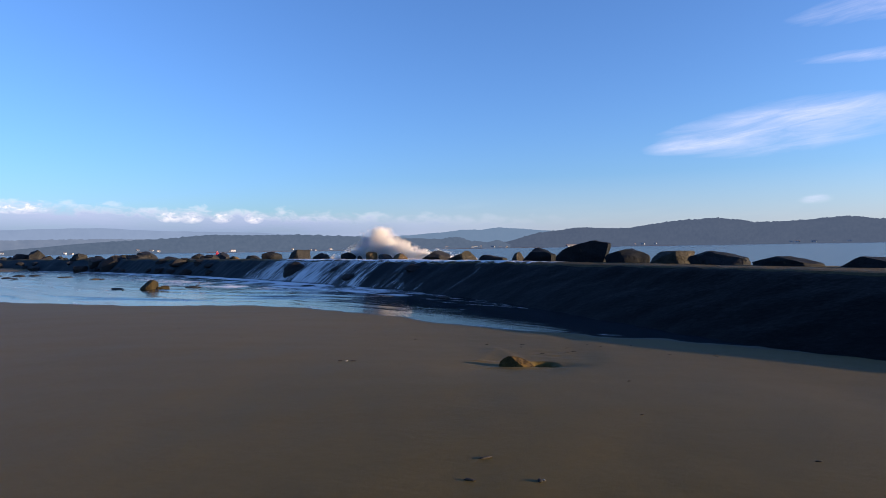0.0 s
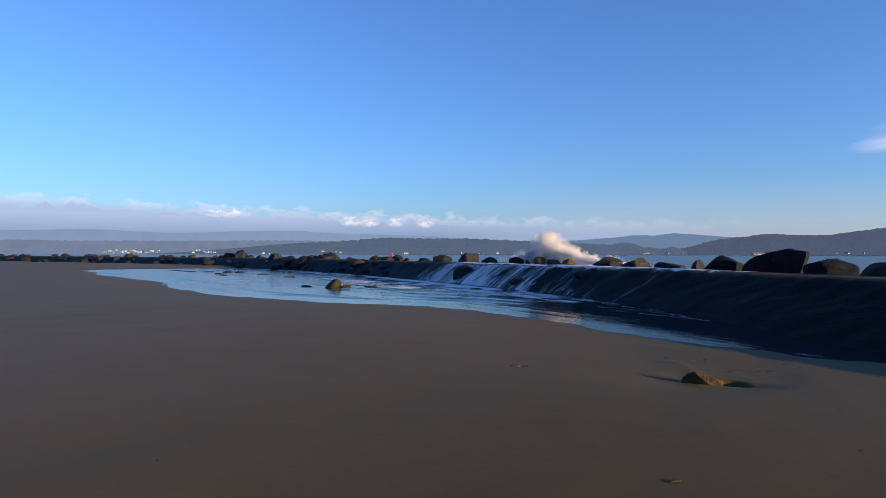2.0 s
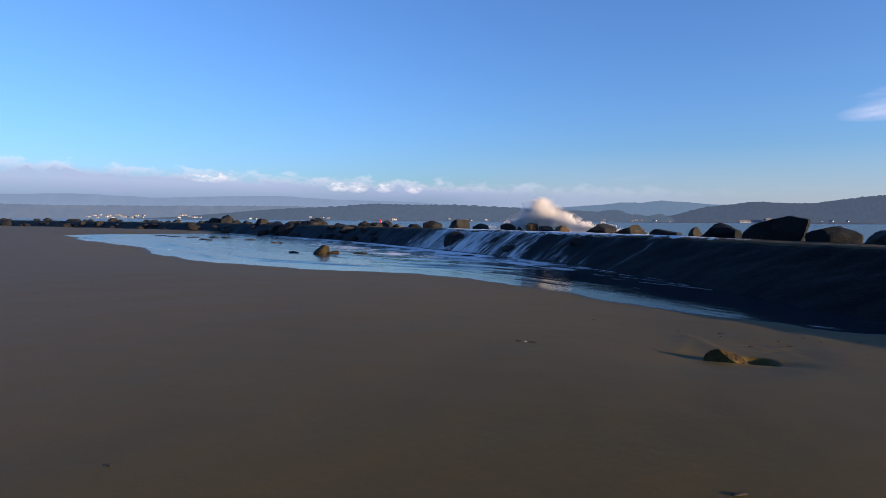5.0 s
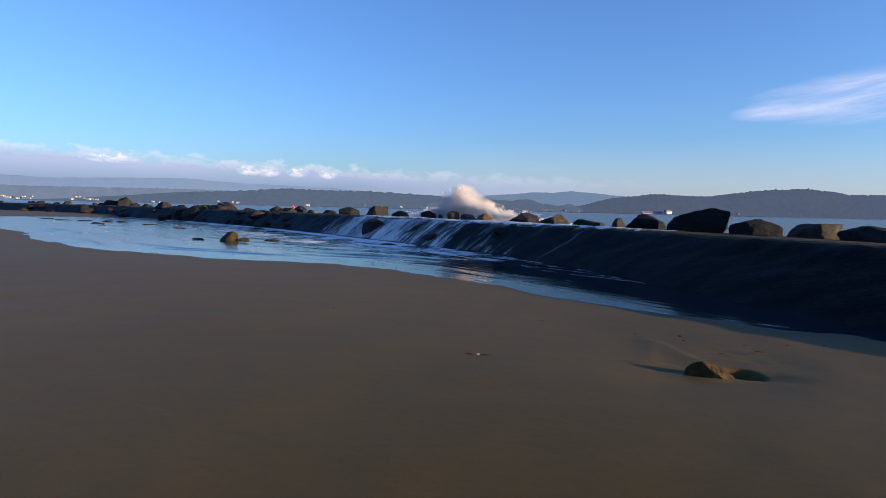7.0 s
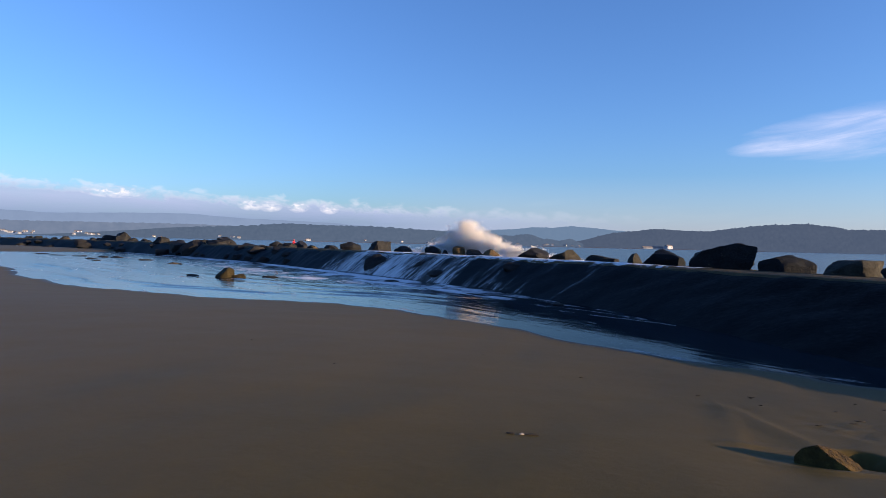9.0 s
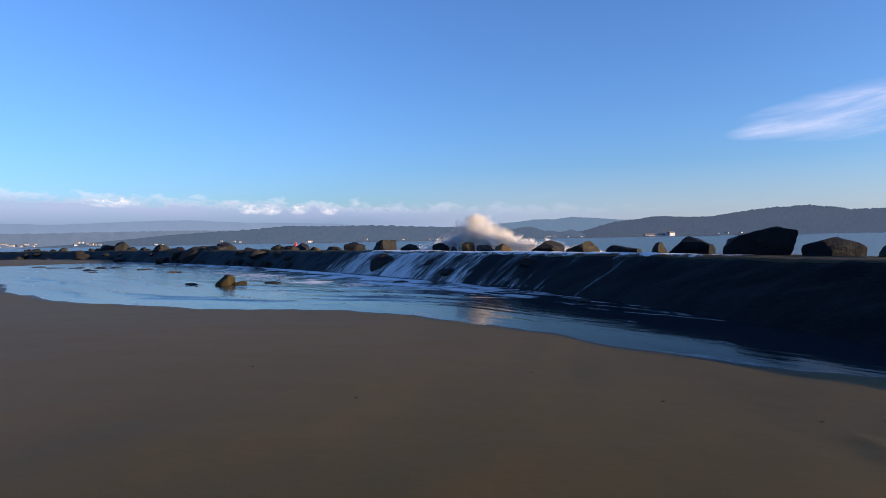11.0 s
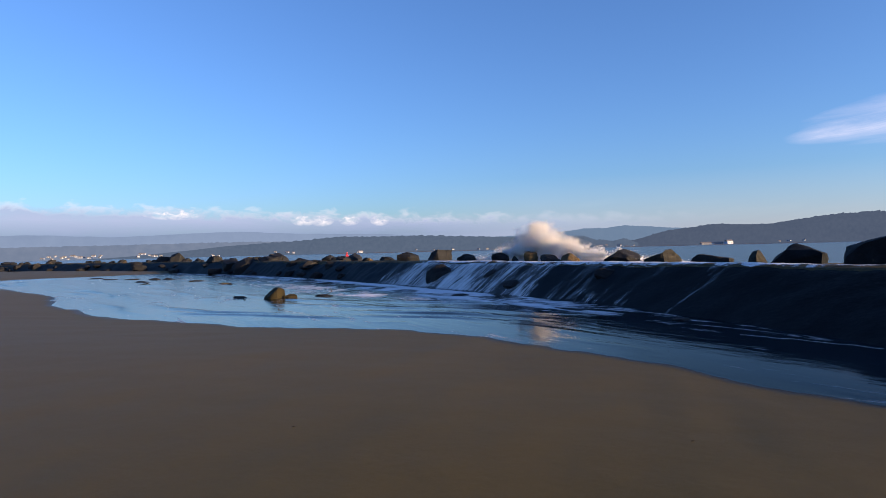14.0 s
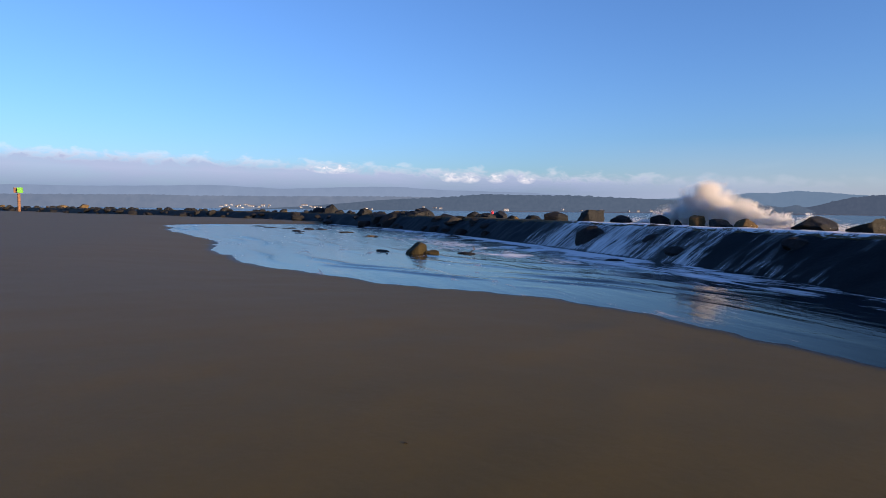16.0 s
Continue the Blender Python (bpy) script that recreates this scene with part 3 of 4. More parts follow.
def build_top_boulders():
    on_wall(14.97, 18.73, 2.1, 1.27, 1.5, 11, "low dark boulder with a rounded crest on the jetty top", planes=[((-0.8, 0, 0.6), 0.7), ((0.5, 0, 0.9), 0.75)])
    on_wall(13.66, 21.45, 2.8, 1.32, 1.6, 12, "flat pointed dark boulder lying on the jetty top", planes=[((-0.55, 0, 0.85), 0.62), ((0.55, 0, 0.85), 0.66)], blocky=0.4)
    on_wall(12.42, 23.96, 2.9, 1.44, 1.3, 13, "long dark slab boulder with a sunlit tapering end", planes=[((0.45, 0, 0.9), 0.70), ((0.86, -0.48, 0.15), 0.95)], blocky=0.85)
    on_wall(11.41, 25.94, 2.1, 1.45, 1.3, 14, "square-cut dark block with a sunlit end face", planes=[((0.86, -0.48, 0.15), 1.08), ((0, 0, 1), 0.88)], blocky=0.95, breaks_made=2, mat=ROCK_GREY_LIT)
    on_wall(10.29, 28.05, 2.6, 1.56, 1.5, 15, "rounded dark boulder with a sunlit end", planes=[((0.5, 0, 0.86), 0.80), ((-0.5, 0, 0.86), 0.80), ((0.86, -0.48, 0.15), 1.02)], blocky=0.8)
    on_wall(8.77, 30.61, 3.75, 2.00, 2.0, 16, "largest boulder, dark wedge rising to a blunt high end", planes=[((-0.42, 0, 0.9), 0.60), ((1, 0, -0.15), 0.90), ((-1, 0, 0.25), 0.92), ((0.3, 0, 0.95), 0.93)], blocky=0.9, cuts=10, breaks_made=2, turn=-3)
    on_wall(7.05, 33.29, 2.7, 1.62, 1.6, 17, "dark humped boulder beside the largest one", planes=[((-0.75, 0, 0.65), 0.80), ((0.55, 0, 0.85), 0.80)], blocky=0.8)
    on_wall(6.01, 34.80, 1.0, 1.44, 0.8, 18, "small upright mossy stone with a sunlit side", planes=[((0.75, 0, 0.65), 0.62), ((0.86, -0.48, 0.15), 0.58)], blocky=0.7, mat=ROCK_GREY_LIT)
    on_wall(4.64, 36.70, 2.9, 1.36, 0.9, 19, "low slanting stone half sunk in foam", planes=[((0.30, 0, 0.95), 0.50), ((-0.8, 0, 0.6), 0.80)], blocky=0.75, breaks_made=3)
    on_wall(3.00, 38.93, 2.45, 1.50, 1.4, 20, "wedge boulder rising to a sunlit pointed end", planes=[((-0.48, 0, 0.88), 0.46), ((0.86, -0.48, 0.15), 0.72)], blocky=0.85, breaks_made=2, mat=ROCK_GREY_LIT)
    on_wall(1.30, 40.93, 2.7, 1.58, 1.6, 21, "peaked boulder with a brown sunlit flank", planes=[((-0.75, 0, 0.66), 0.62), ((0.60, -0.2, 0.78), 0.56), ((0.86, -0.48, 0.15), 0.8)], blocky=0.7)
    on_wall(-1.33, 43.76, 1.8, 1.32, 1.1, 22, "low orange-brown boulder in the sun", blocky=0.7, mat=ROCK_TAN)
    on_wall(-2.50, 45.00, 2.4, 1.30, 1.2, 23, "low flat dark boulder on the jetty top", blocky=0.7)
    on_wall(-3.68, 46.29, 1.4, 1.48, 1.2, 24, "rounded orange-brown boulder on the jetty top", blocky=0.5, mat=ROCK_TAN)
    on_wall(-4.75, 47.45, 0.9, 1.20, 0.7, 25, "small dark stone between larger boulders", blocky=0.5)
    on_wall(-5.82, 48.62, 2.1, 1.40, 1.2, 26, "dark boulder with a brown sunlit side", blocky=0.65)
    on_wall(-8.56, 51.61, 2.8, 1.42, 1.5, 27, "flat-topped dark boulder on the jetty top", planes=[((-0.6, 0, 0.8), 0.78), ((0.86, -0.48, 0.15), 0.78)], blocky=0.8)
    on_wall(-11.31, 54.68, 4.3, 1.75, 1.9, 28, "large blocky boulder with a bright sunlit end face", planes=[((0.86, -0.48, 0.15), 0.70), ((0, 0, 1), 0.88), ((-0.6, 0, 0.8), 0.84)], blocky=0.9, breaks_made=3)
    on_wall(-14.96, 58.79, 4.6, 1.62, 2.0, 29, "broad rounded brown boulder on the jetty top", planes=[((0.5, 0, 0.86), 0.78), ((-0.5, 0, 0.86), 0.80)], blocky=0.6)
    on_wall(-17.6, 61.6, 3.2, 1.22, 1.8, 30, "low dark boulder with a flat top", blocky=0.7)


def build_rubble():
    """The far part of the jetty, heaped with boulders on its crown and face."""
    r = random.Random(77)
    kinds = [boulder_mesh("boulder", (1, 1, 1), 200 + i, ROCK_LIT if i % 8 else ROCK_TAN, blocky=0.45 + 0.06 * (i % 6), cuts=5, rough=0.07) for i in range(8)]
    wet = [boulder_mesh("boulder", (1, 1, 1), 300 + i, ROCK_DARK, blocky=0.5, cuts=5, rough=0.07) for i in range(4)]
    words = ["brown boulder among the heaped rocks of the jetty", "angular basalt boulder on the rubble jetty crown", "dark boulder wedged in the jetty rubble"]

    def put(x, y, z, size, k, label, dark=False):
        ob = new("boulder", (wet if dark else kinds)[k % (4 if dark else 8)])
        ob.matrix_world = pose(x, y, z, r.uniform(-14, 14), r.uniform(-14, 14), r.uniform(0, 360)) @ Matrix.Diagonal((*size, 1))
        tagged(ob, label, "boulder", "boulders of the rubble jetty")

    s = S_RUBBLE + 7.0
    k = 0
    while s < EDGE_S[-1] - 60:
        x, y, nx, ny = edge_at(s)
        far = (s - S_RUBBLE) / 120
        for row, (w, z) in enumerate(((2.6, CAP + 0.0), (0.8, CAP - 0.08), (-0.8, 0.35), (-1.7, -0.25))):
            if r.random() < (0.55, 0.42, 0.40, 0.30)[row]:
                e = r.choice((0.45, 0.55, 0.7, 0.9, 1.25)) * r.uniform(0.8, 1.2) * (1 + 0.35 * min(far, 1.5))
                jx, jy = r.uniform(-0.8, 0.8), r.uniform(-0.8, 0.8)
                tall = r.uniform(0.45, 0.8)
                put(x + nx * w + jx, y + ny * w + jy, z + 0.12 * e, (e * 1.35, e * 1.05, e * tall), k, words[k % 3], dark=row > 1)
                k += 1
        s += r.uniform(1.3, 2.4) * (1 + 0.6 * min(far, 3))
    # the ones that stand out
    put(-35.0, 75.0, 1.15, (3.0, 2.4, 1.5), 1, "large brown boulder standing high on the rubble jetty")
    put(-59.5, 91.0, 1.25, (3.0, 2.4, 1.9), 5, "large pointed boulder on the crown of the far jetty")
    put(-61.9, 91.6, 1.15, (3.2, 2.4, 1.2), 2, "brown boulder leaning on the crown of the far jetty")
    put(-21.3, 63.6, 1.10, (2.6, 1.5, 0.8), 4, "flat tan boulder lit by the sun on the jetty")
    put(-28.2, 67.0, 0.30, (3.2, 2.6, 2.0), 3, "big wet boulder slumped against the jetty face", True)
    put(-37.5, 73.0, 0.20, (3.4, 2.4, 1.9), 2, "big wet boulder slumped against the jetty face", True)
    put(-40.5, 75.0, 0.30, (2.6, 2.4, 1.7), 1, "dark wet boulder at the foot of the jetty", True)


def build_face_boulders():
    """Boulders that break through the falling water."""
    for i, (x, y, sx, sy, h, z, turn, tip) in enumerate(((-8.75, 44.6, 1.9, 1.4, 1.40, 0.10, 12, 10), (-5.1, 41.0, 0.75, 1.5, 0.55, 0.34, -40, 20), (0.2, 35.0, 0.8, 1.1, 0.45, 0.58, -30, 16),
                                                          (-3.9, 38.6, 0.9, 1.0, 0.5, -0.05, 30, 8), (-10.8, 46.0, 0.9, 0.7, 0.45, -0.35, 0, 5))):
        boulder((sx, sy, h), 400 + i, pose(x, y, z, tip, 0, turn), "dark wet boulder set in the jetty face among running water",
                ROCK_DARK, group="boulders in the jetty face", blocky=0.3, rough=0.07)


def build_pool_stones():
    def low(x, y, sx, sy, h, seed, label, z=0.0, turn=0, mat=None, **k):
        return boulder((sx, sy, h), seed, pose(x, y, WATER - h * 0.12 + z, 0, 0, turn), label, mat or ROCK_LIT, name="stone", group="stones in the pool", **{"blocky": 0.25, **k})

    low(-15.45, 36.75, 0.96, 0.9, 1.02, 501, "rounded brown boulder standing in the tide pool", z=0.10, blocky=0.04, breaks_made=3, mat=ROCK_POOL)
    low(-14.75, 36.9, 0.8, 0.6, 0.50, 502, "low brown stone against the pool boulder", blocky=0.1, mat=ROCK_POOL)
    low(-17.7, 37.3, 0.85, 0.5, 0.24, 503, "flat dark stone just above the pool water", mat=ROCK_DARK)
    low(-16.65, 35.9, 0.14, 0.12, 0.10, 504, "tiny dark stone in the pool", mat=ROCK_DARK)
    low(-13.5, 38.2, 0.9, 0.4, 0.20, 505, "flat dark stone beside a stick in the pool", mat=ROCK_DARK)
    low(-18.6, 50.6, 1.8, 0.9, 0.30, 506, "flat dark rock near the jetty foot", mat=ROCK_DARK)
    low(-27.6, 51.7, 1.0, 0.7, 0.30, 507, "small tan stone in the shallow pool", mat=ROCK_TAN)
    low(-26.6, 51.0, 0.5, 0.4, 0.30, 508, "small dark stone in the shallow pool", mat=ROCK_DARK)
    low(-33.6, 57.2, 1.3, 0.7, 0.30, 509, "flat dark rock in the shallow pool", mat=ROCK_DARK, turn=20)
    low(-39.6, 61.8, 1.3, 0.8, 0.36, 510, "brown flat rock in the shallow pool", mat=ROCK_LIT, turn=15)
    low(-41.2, 61.6, 1.2, 0.7, 0.36, 511, "dark flat rock beside a tan one in the pool", mat=ROCK_DARK, turn=15)
    low(-44.5, 62.7, 1.8, 0.8, 0.30, 512, "long flat brown rock at the pool edge", mat=ROCK_LIT, turn=20)
    low(-47.5, 63.5, 1.7, 0.7, 0.24, 513, "long flat dark rock at the pool edge", mat=ROCK_DARK, turn=20)
    low(-38.4, 56.6, 1.7, 0.8, 0.30, 514, "flat dark rock in the far shallows", mat=ROCK_DARK)
    low(-35.0, 52.5, 0.9, 0.6, 0.26, 515, "small dark stone in the far shallows", mat=ROCK_DARK)
    low(-52.0, 66.5, 2.0, 0.8, 0.24, 516, "flat dark rock on the far pool edge", mat=ROCK_DARK)
    low(2.1, 27.5, 0.5, 0.4, 0.2, 517, "small dark stone at the foot of the jetty", mat=ROCK_DARK)
    low(-6.4, 37.8, 1.0, 0.5, 0.22, 518, "small dark stone at the foot of the falls", mat=ROCK_DARK)
    # a stick that stands out of the water beside a flat stone
    bm = bmesh.new()
    pts = [Vector((-13.55, 38.05, WATER - 0.05)), Vector((-13.30, 38.15, WATER + 0.10)), Vector((-13.10, 38.2, WATER + 0.22)), Vector((-13.16, 38.2, WATER + 0.36))]
    rings = []
    for i, p in enumerate(pts):
        rad = 0.055 - 0.011 * i
        rings.append([bm.verts.new(p + Vector((rad * math.cos(a * math.pi / 3), rad * math.sin(a * math.pi / 3), 0.02 * math.sin(a * math.pi / 3)))) for a in range(6)])
    for a, b in zip(rings[:-1], rings[1:]):
        for i in range(6):
            bm.faces.new((a[i], a[(i + 1) % 6], b[(i + 1) % 6], b[i]))
    bm.faces.new(rings[-1])
    ob = part("driftwood_stick", bm, plain_material("dark_driftwood", (0.05, 0.042, 0.034), 0.8), angle=50)
    tagged(ob, "dark crooked driftwood stick standing in the pool", "stick")


def ground_z(x, y):
    return float(sand_height(np.array([[x]]), np.array([[y]]))[0, 0])


def build_beach_bits():
    z = ground_z(3.45, 9.6)
    boulder((0.50, 0.36, 0.29), 601, pose(3.70, 9.70, z - 0.015, 0, 0, 0), "half-buried brown stone with a sunlit side on the sand", ROCK_BROWN,
            name="stone", group="stones on the beach", planes=[((0.60, -0.25, 0.76), 0.55), ((-0.62, -0.70, 0.35), 0.46)], blocky=0.08, rough=0.04, breaks_made=0)
    shell = plain_material("pale_shell", (0.22, 0.205, 0.175), 0.5, 0, 0.2, 40)
    weed = plain_material("dark_weed", (0.013, 0.011, 0.008), 0.85, 0, 0.3, 40)
    r = random.Random(9)

    def scrap(x, y, length, wide, mat, name, label, category, turn):
        bm = bmesh.new()
        bmesh.ops.create_icosphere(bm, subdivisions=2, radius=1.0)
        for v in bm.verts:
            c = v.co
            bend = 0.35 * math.sin(c.x * 2.2 + turn)
            v.co = Vector((c.x * length / 2, (c.y + bend) * wide / 2, max(c.z, -0.3) * wide * 0.35)) * (1 + 0.25 * noise.noise(c * 2 + Vector((turn, 0, 0))))
        ob = part(name, bm, mat, angle=40)
        ob.matrix_world = pose(x, y, ground_z(x, y) + 0.004, 0, 0, turn)
        tagged(ob, label, category, "scraps on the beach")

    scrap(1.11, 9.62, 0.05, 0.035, shell, "shell", "small white broken shell on the sand", "shell", 20)
    scrap(1.20, 9.63, 0.12, 0.035, weed, "weed_scrap", "scrap of dark weed beside a white shell", "seaweed", 8)
    scrap(1.01, 9.62, 0.08, 0.03, weed, "weed_scrap", "scrap of dark weed beside a white shell", "seaweed", -12)
    scrap(3.04, 4.86, 0.11, 0.03, weed, "weed_scrap", "thin dark weed scrap on damp sand", "seaweed", 12)
    scrap(2.91, 4.40, 0.09, 0.03, weed, "weed_scrap", "thin dark weed scrap on damp sand", "seaweed", -10)
    scrap(3.39, 4.37, 0.05, 0.04, weed, "weed_scrap", "small dark weed clump on damp sand", "seaweed", 50)
    scrap(3.42, 4.38, 0.025, 0.025, shell, "shell", "tiny pale shell chip on the sand", "shell", 70)
    for x, y, length, turn in ((4.08, 12.8, 0.10, -20), (4.88, 12.25, 0.07, 5), (4.29, 11.33, 0.08, 4), (4.93, 11.8, 0.12, -8), (4.77, 11.6, 0.11, 3), (4.0, 12.23, 0.05, -10), (3.36, 12.62, 0.06, -6),
                               (4.05, 12.72, 0.04, -30), (7.42, 11.55, 0.10, 5), (7.35, 11.3, 0.06, -15), (6.6, 11.5, 0.07, 8), (5.4, 12.9, 0.05, 10), (5.0, 8.2, 0.05, 0)):
        scrap(x, y, length, r.uniform(0.014, 0.024), weed, "weed_scrap", "small dark weed scrap pressed into sand", "seaweed", turn)
    for x, y in ((0.4, 14.6), (-1.5, 12.4), (-3.4, 13.9), (1.9, 13.2), (5.6, 12.6), (6.3, 13.0), (4.6, 6.2), (5.5, 4.8), (-0.8, 4.2)):
        scrap(x, y, r.uniform(0.03, 0.06), 0.02, weed, "weed_scrap", "small dark weed scrap pressed into sand", "seaweed", r.uniform(-60, 60))


# ---- spray ----
def spray_material():
    """Water torn to drops: light goes into them and comes out on every side."""
    m = bpy.data.materials.new("white_spray")
    m.use_nodes = True
    t = m.node_tree
    t.nodes.remove(t.nodes["Principled BSDF"])
    front, back = node(t, "ShaderNodeBsdfDiffuse", Color=(0.998, 0.998, 0.998, 1)), node(t, "ShaderNodeBsdfTranslucent", Color=(0.998, 0.998, 0.998, 1))
    both = node(t, "ShaderNodeMixShader", Fac=0.4)
    t.links.new(front.outputs[0], both.inputs[1])
    t.links.new(back.outputs[0], both.inputs[2])
    t.links.new(both.outputs[0], t.nodes["Material Output"].inputs["Surface"])
    return m


def build_splash():
    """A wave bursting behind the jetty: billows of fine drops with jets thrown out of them, and a low churning line."""
    r = np.random.RandomState(12)
    white = spray_material()
    corner = np.array([(1, 1, 1), (1, -1, -1), (-1, 1, -1), (-1, -1, 1)], float)
    side = np.array([(0, 1, 2), (0, 3, 1), (0, 2, 3), (1, 3, 2)])

    def strew(name, label, s, h, w, size):
        n = len(s)
        x, y, nx, ny = edge_at(s)
        c = np.stack([x + nx * w, y + ny * w, CAP - 0.12 + h], 1)
        a, b = r.uniform(0, 6.28, (n, 1)), r.uniform(0, 6.28, (n, 1))
        k = np.repeat(corner[None], n, 0) * r.uniform(0.7, 1.3, (n, 4, 1))
        kx, ky = k[..., 0] * np.cos(a) - k[..., 1] * np.sin(a), k[..., 0] * np.sin(a) + k[..., 1] * np.cos(a)
        ky, kz = ky * np.cos(b) - k[..., 2] * np.sin(b), ky * np.sin(b) + k[..., 2] * np.cos(b)
        v = np.stack([kx, ky, kz], 2) * size[:, None, None] * 0.7 + c[:, None]
        f = side[None] + 4 * np.arange(n)[:, None, None]
        me = mesh_of(name, v.reshape(-1, 3).tolist(), f.reshape(-1, 3).tolist(), white)
        tagged(new(name, me), label, "spray", kind="stuff")

    mid = edge_s(-7.4, 44.4)
    s, h, w, size = [], [], [], []
    # billows: (along, height, radius)
    for at, up, rad, n in ((2.9, 0.5, 0.55, 9000), (2.0, 0.75, 0.6, 12000), (1.2, 1.3, 0.55, 13000), (0.9, 0.6, 0.7, 13000), (0.4, 1.75, 0.42, 9000), (0.0, 0.7, 0.7, 13000), (-0.4, 1.1, 0.5, 10000),
                           (-1.2, 0.5, 0.45, 7000), (-2.0, 0.75, 0.35, 5000), (-3.0, 0.3, 0.35, 4000), (-3.8, 0.25, 0.3, 2600), (3.9, 0.35, 0.5, 6000), (-4.9, 0.35, 0.3, 2400)):
        # each is itself a heap of small puffs
        for _ in range(14):
            d = r.normal(0, 1, 3)
            d *= rad * r.uniform(0.3, 1.0) / np.linalg.norm(d)
            q, k = 0.36 * rad * r.uniform(0.6, 1.2), n // 22
            s.append(mid + 1.25 * at + d[0] + r.normal(0, q, k))
            h.append(1.08 * (up + d[1]) + r.normal(0, q, k))
            w.append(6.0 + 1.7 * d[2] + r.normal(0, 1.6 * q, k))
            size.append(r.uniform(0.009, 0.025, k))
    # jets
    for at, wide, tall in ((-4.9, 0.35, 0.8), (-3.4, 0.4, 1.15), (-2.4, 0.35, 1.5), (-1.4, 0.5, 1.2), (-0.6, 0.5, 2.0), (0.4, 0.5, 2.6), (1.2, 0.45, 2.1), (2.2, 0.5, 1.2), (3.4, 0.6, 0.8)):
        for _ in range(34):
            n = r.randint(90, 320)
            start, lean, high = mid + at + r.normal(0, wide), r.normal(-0.25, 0.4), tall * r.uniform(0.45, 1.0)
            q = r.beta(1.3, 1.2, n)
            spread = 0.03 + 0.08 * q
            s.append(start + lean * q * high * 0.6 + r.normal(0, 1, n) * spread)
            h.append(high * (1 - (1 - q) ** 2) + r.normal(0, 1, n) * spread * 0.6)
            w.append(5.4 + r.normal(0, 0.3) + r.normal(0, 1, n) * spread)
            size.append(r.uniform(0.008, 0.024, n) * (1.2 - 0.6 * q))
    h = np.concatenate(h)
    up = h > -0.1
    strew("wave_spray", "bright white plume of a wave bursting behind the jetty", np.concatenate(s)[up], h[up], np.concatenate(w)[up], np.concatenate(size)[up])

    # low churn on both sides of it, in heaps
    n = 60000
    s0, s1 = edge_s(0.2, 36.2), edge_s(-13.0, 51.0)
    s = r.uniform(s0, s1, n)
    heap = np.clip(0.36 + 0.8 * wave_noise(s, s * 0, 51, 1.0, 5), 0.06, 1.0) * np.clip(np.minimum(s - s0, s1 - s) / 2.5, 0, 1)
    v = r.beta(0.8, 2.4, n)
    strew("churning_foam", "low churning white foam along the back of the jetty", s, v * heap, 5.2 + r.normal(0, 0.4, n), r.uniform(0.006, 0.022, n) * (1.2 - 0.6 * v))


# ---- the far shore, hills and clouds ----
def polar(az, radius):
    a = np.radians(az)
    return radius * np.sin(a), radius * np.cos(a)


def build_hill(label, mat, az0, az1, shore, ridge, profile, seed, trees=3.0, step=0.03):
    """A range of wooded hills: the land climbs from the shore radius to the ridge and falls behind it. profile: (azimuth, ridge angle in degrees)."""
    az = np.arange(az0, az1, step)
    pa, pe = [p[0] for p in profile], [p[1] for p in profile]
    e = np.interp(az, pa, pe)
    h = np.tan(np.radians(e)) * ridge + 2.0
    u = np.array([0, 0.02, 0.08, 0.18, 0.3, 0.44, 0.58, 0.7, 0.8, 0.9, 1.0, 1.12, 1.3])
    A, U = np.meshgrid(az, u, indexing="ij")
    radius = shore + (ridge - shore) * U
    x, y = polar(A, radius)
    up = np.where(U <= 1, np.sin(np.clip(U, 0, 1) * math.pi / 2) ** 1.3, 1 - 0.5 * (U - 1) / 0.3)
    H = np.repeat(h[:, None], len(u), 1)
    z = SEA - 0.3 + H * up
    z = z + up * (0.10 * H * wave_noise(x, y, seed, 420, 3) * (1 - U.clip(0, 1) * 0.75))
    fine = wave_noise(A * 40, A * 0, seed + 1, 30.0, 4) + 0.7 * wave_noise(A * 40, A * 0, seed + 2, 7.0, 3)
    z = z + trees * fine * np.where(np.abs(U - 0.95) < 0.06, 0.8, 0.0)
    v = np.stack([x.ravel(), y.ravel(), z.ravel()], 1)
    me = mesh_of("backdrop_hill", v.tolist(), grid_faces(len(az), len(u)), mat)
    layer = me.uv_layers.new(name="slope")
    idx = np.empty(len(me.loops), np.int32)
    me.loops.foreach_get("vertex_index", idx)
    layer.data.foreach_set("uv", np.stack([np.radians(A).ravel()[idx] * ridge, z.ravel()[idx]], 1).astype(np.float32).ravel())
    ob = new("backdrop_hill", me)
    tagged(ob, label, "hills", kind="structure")


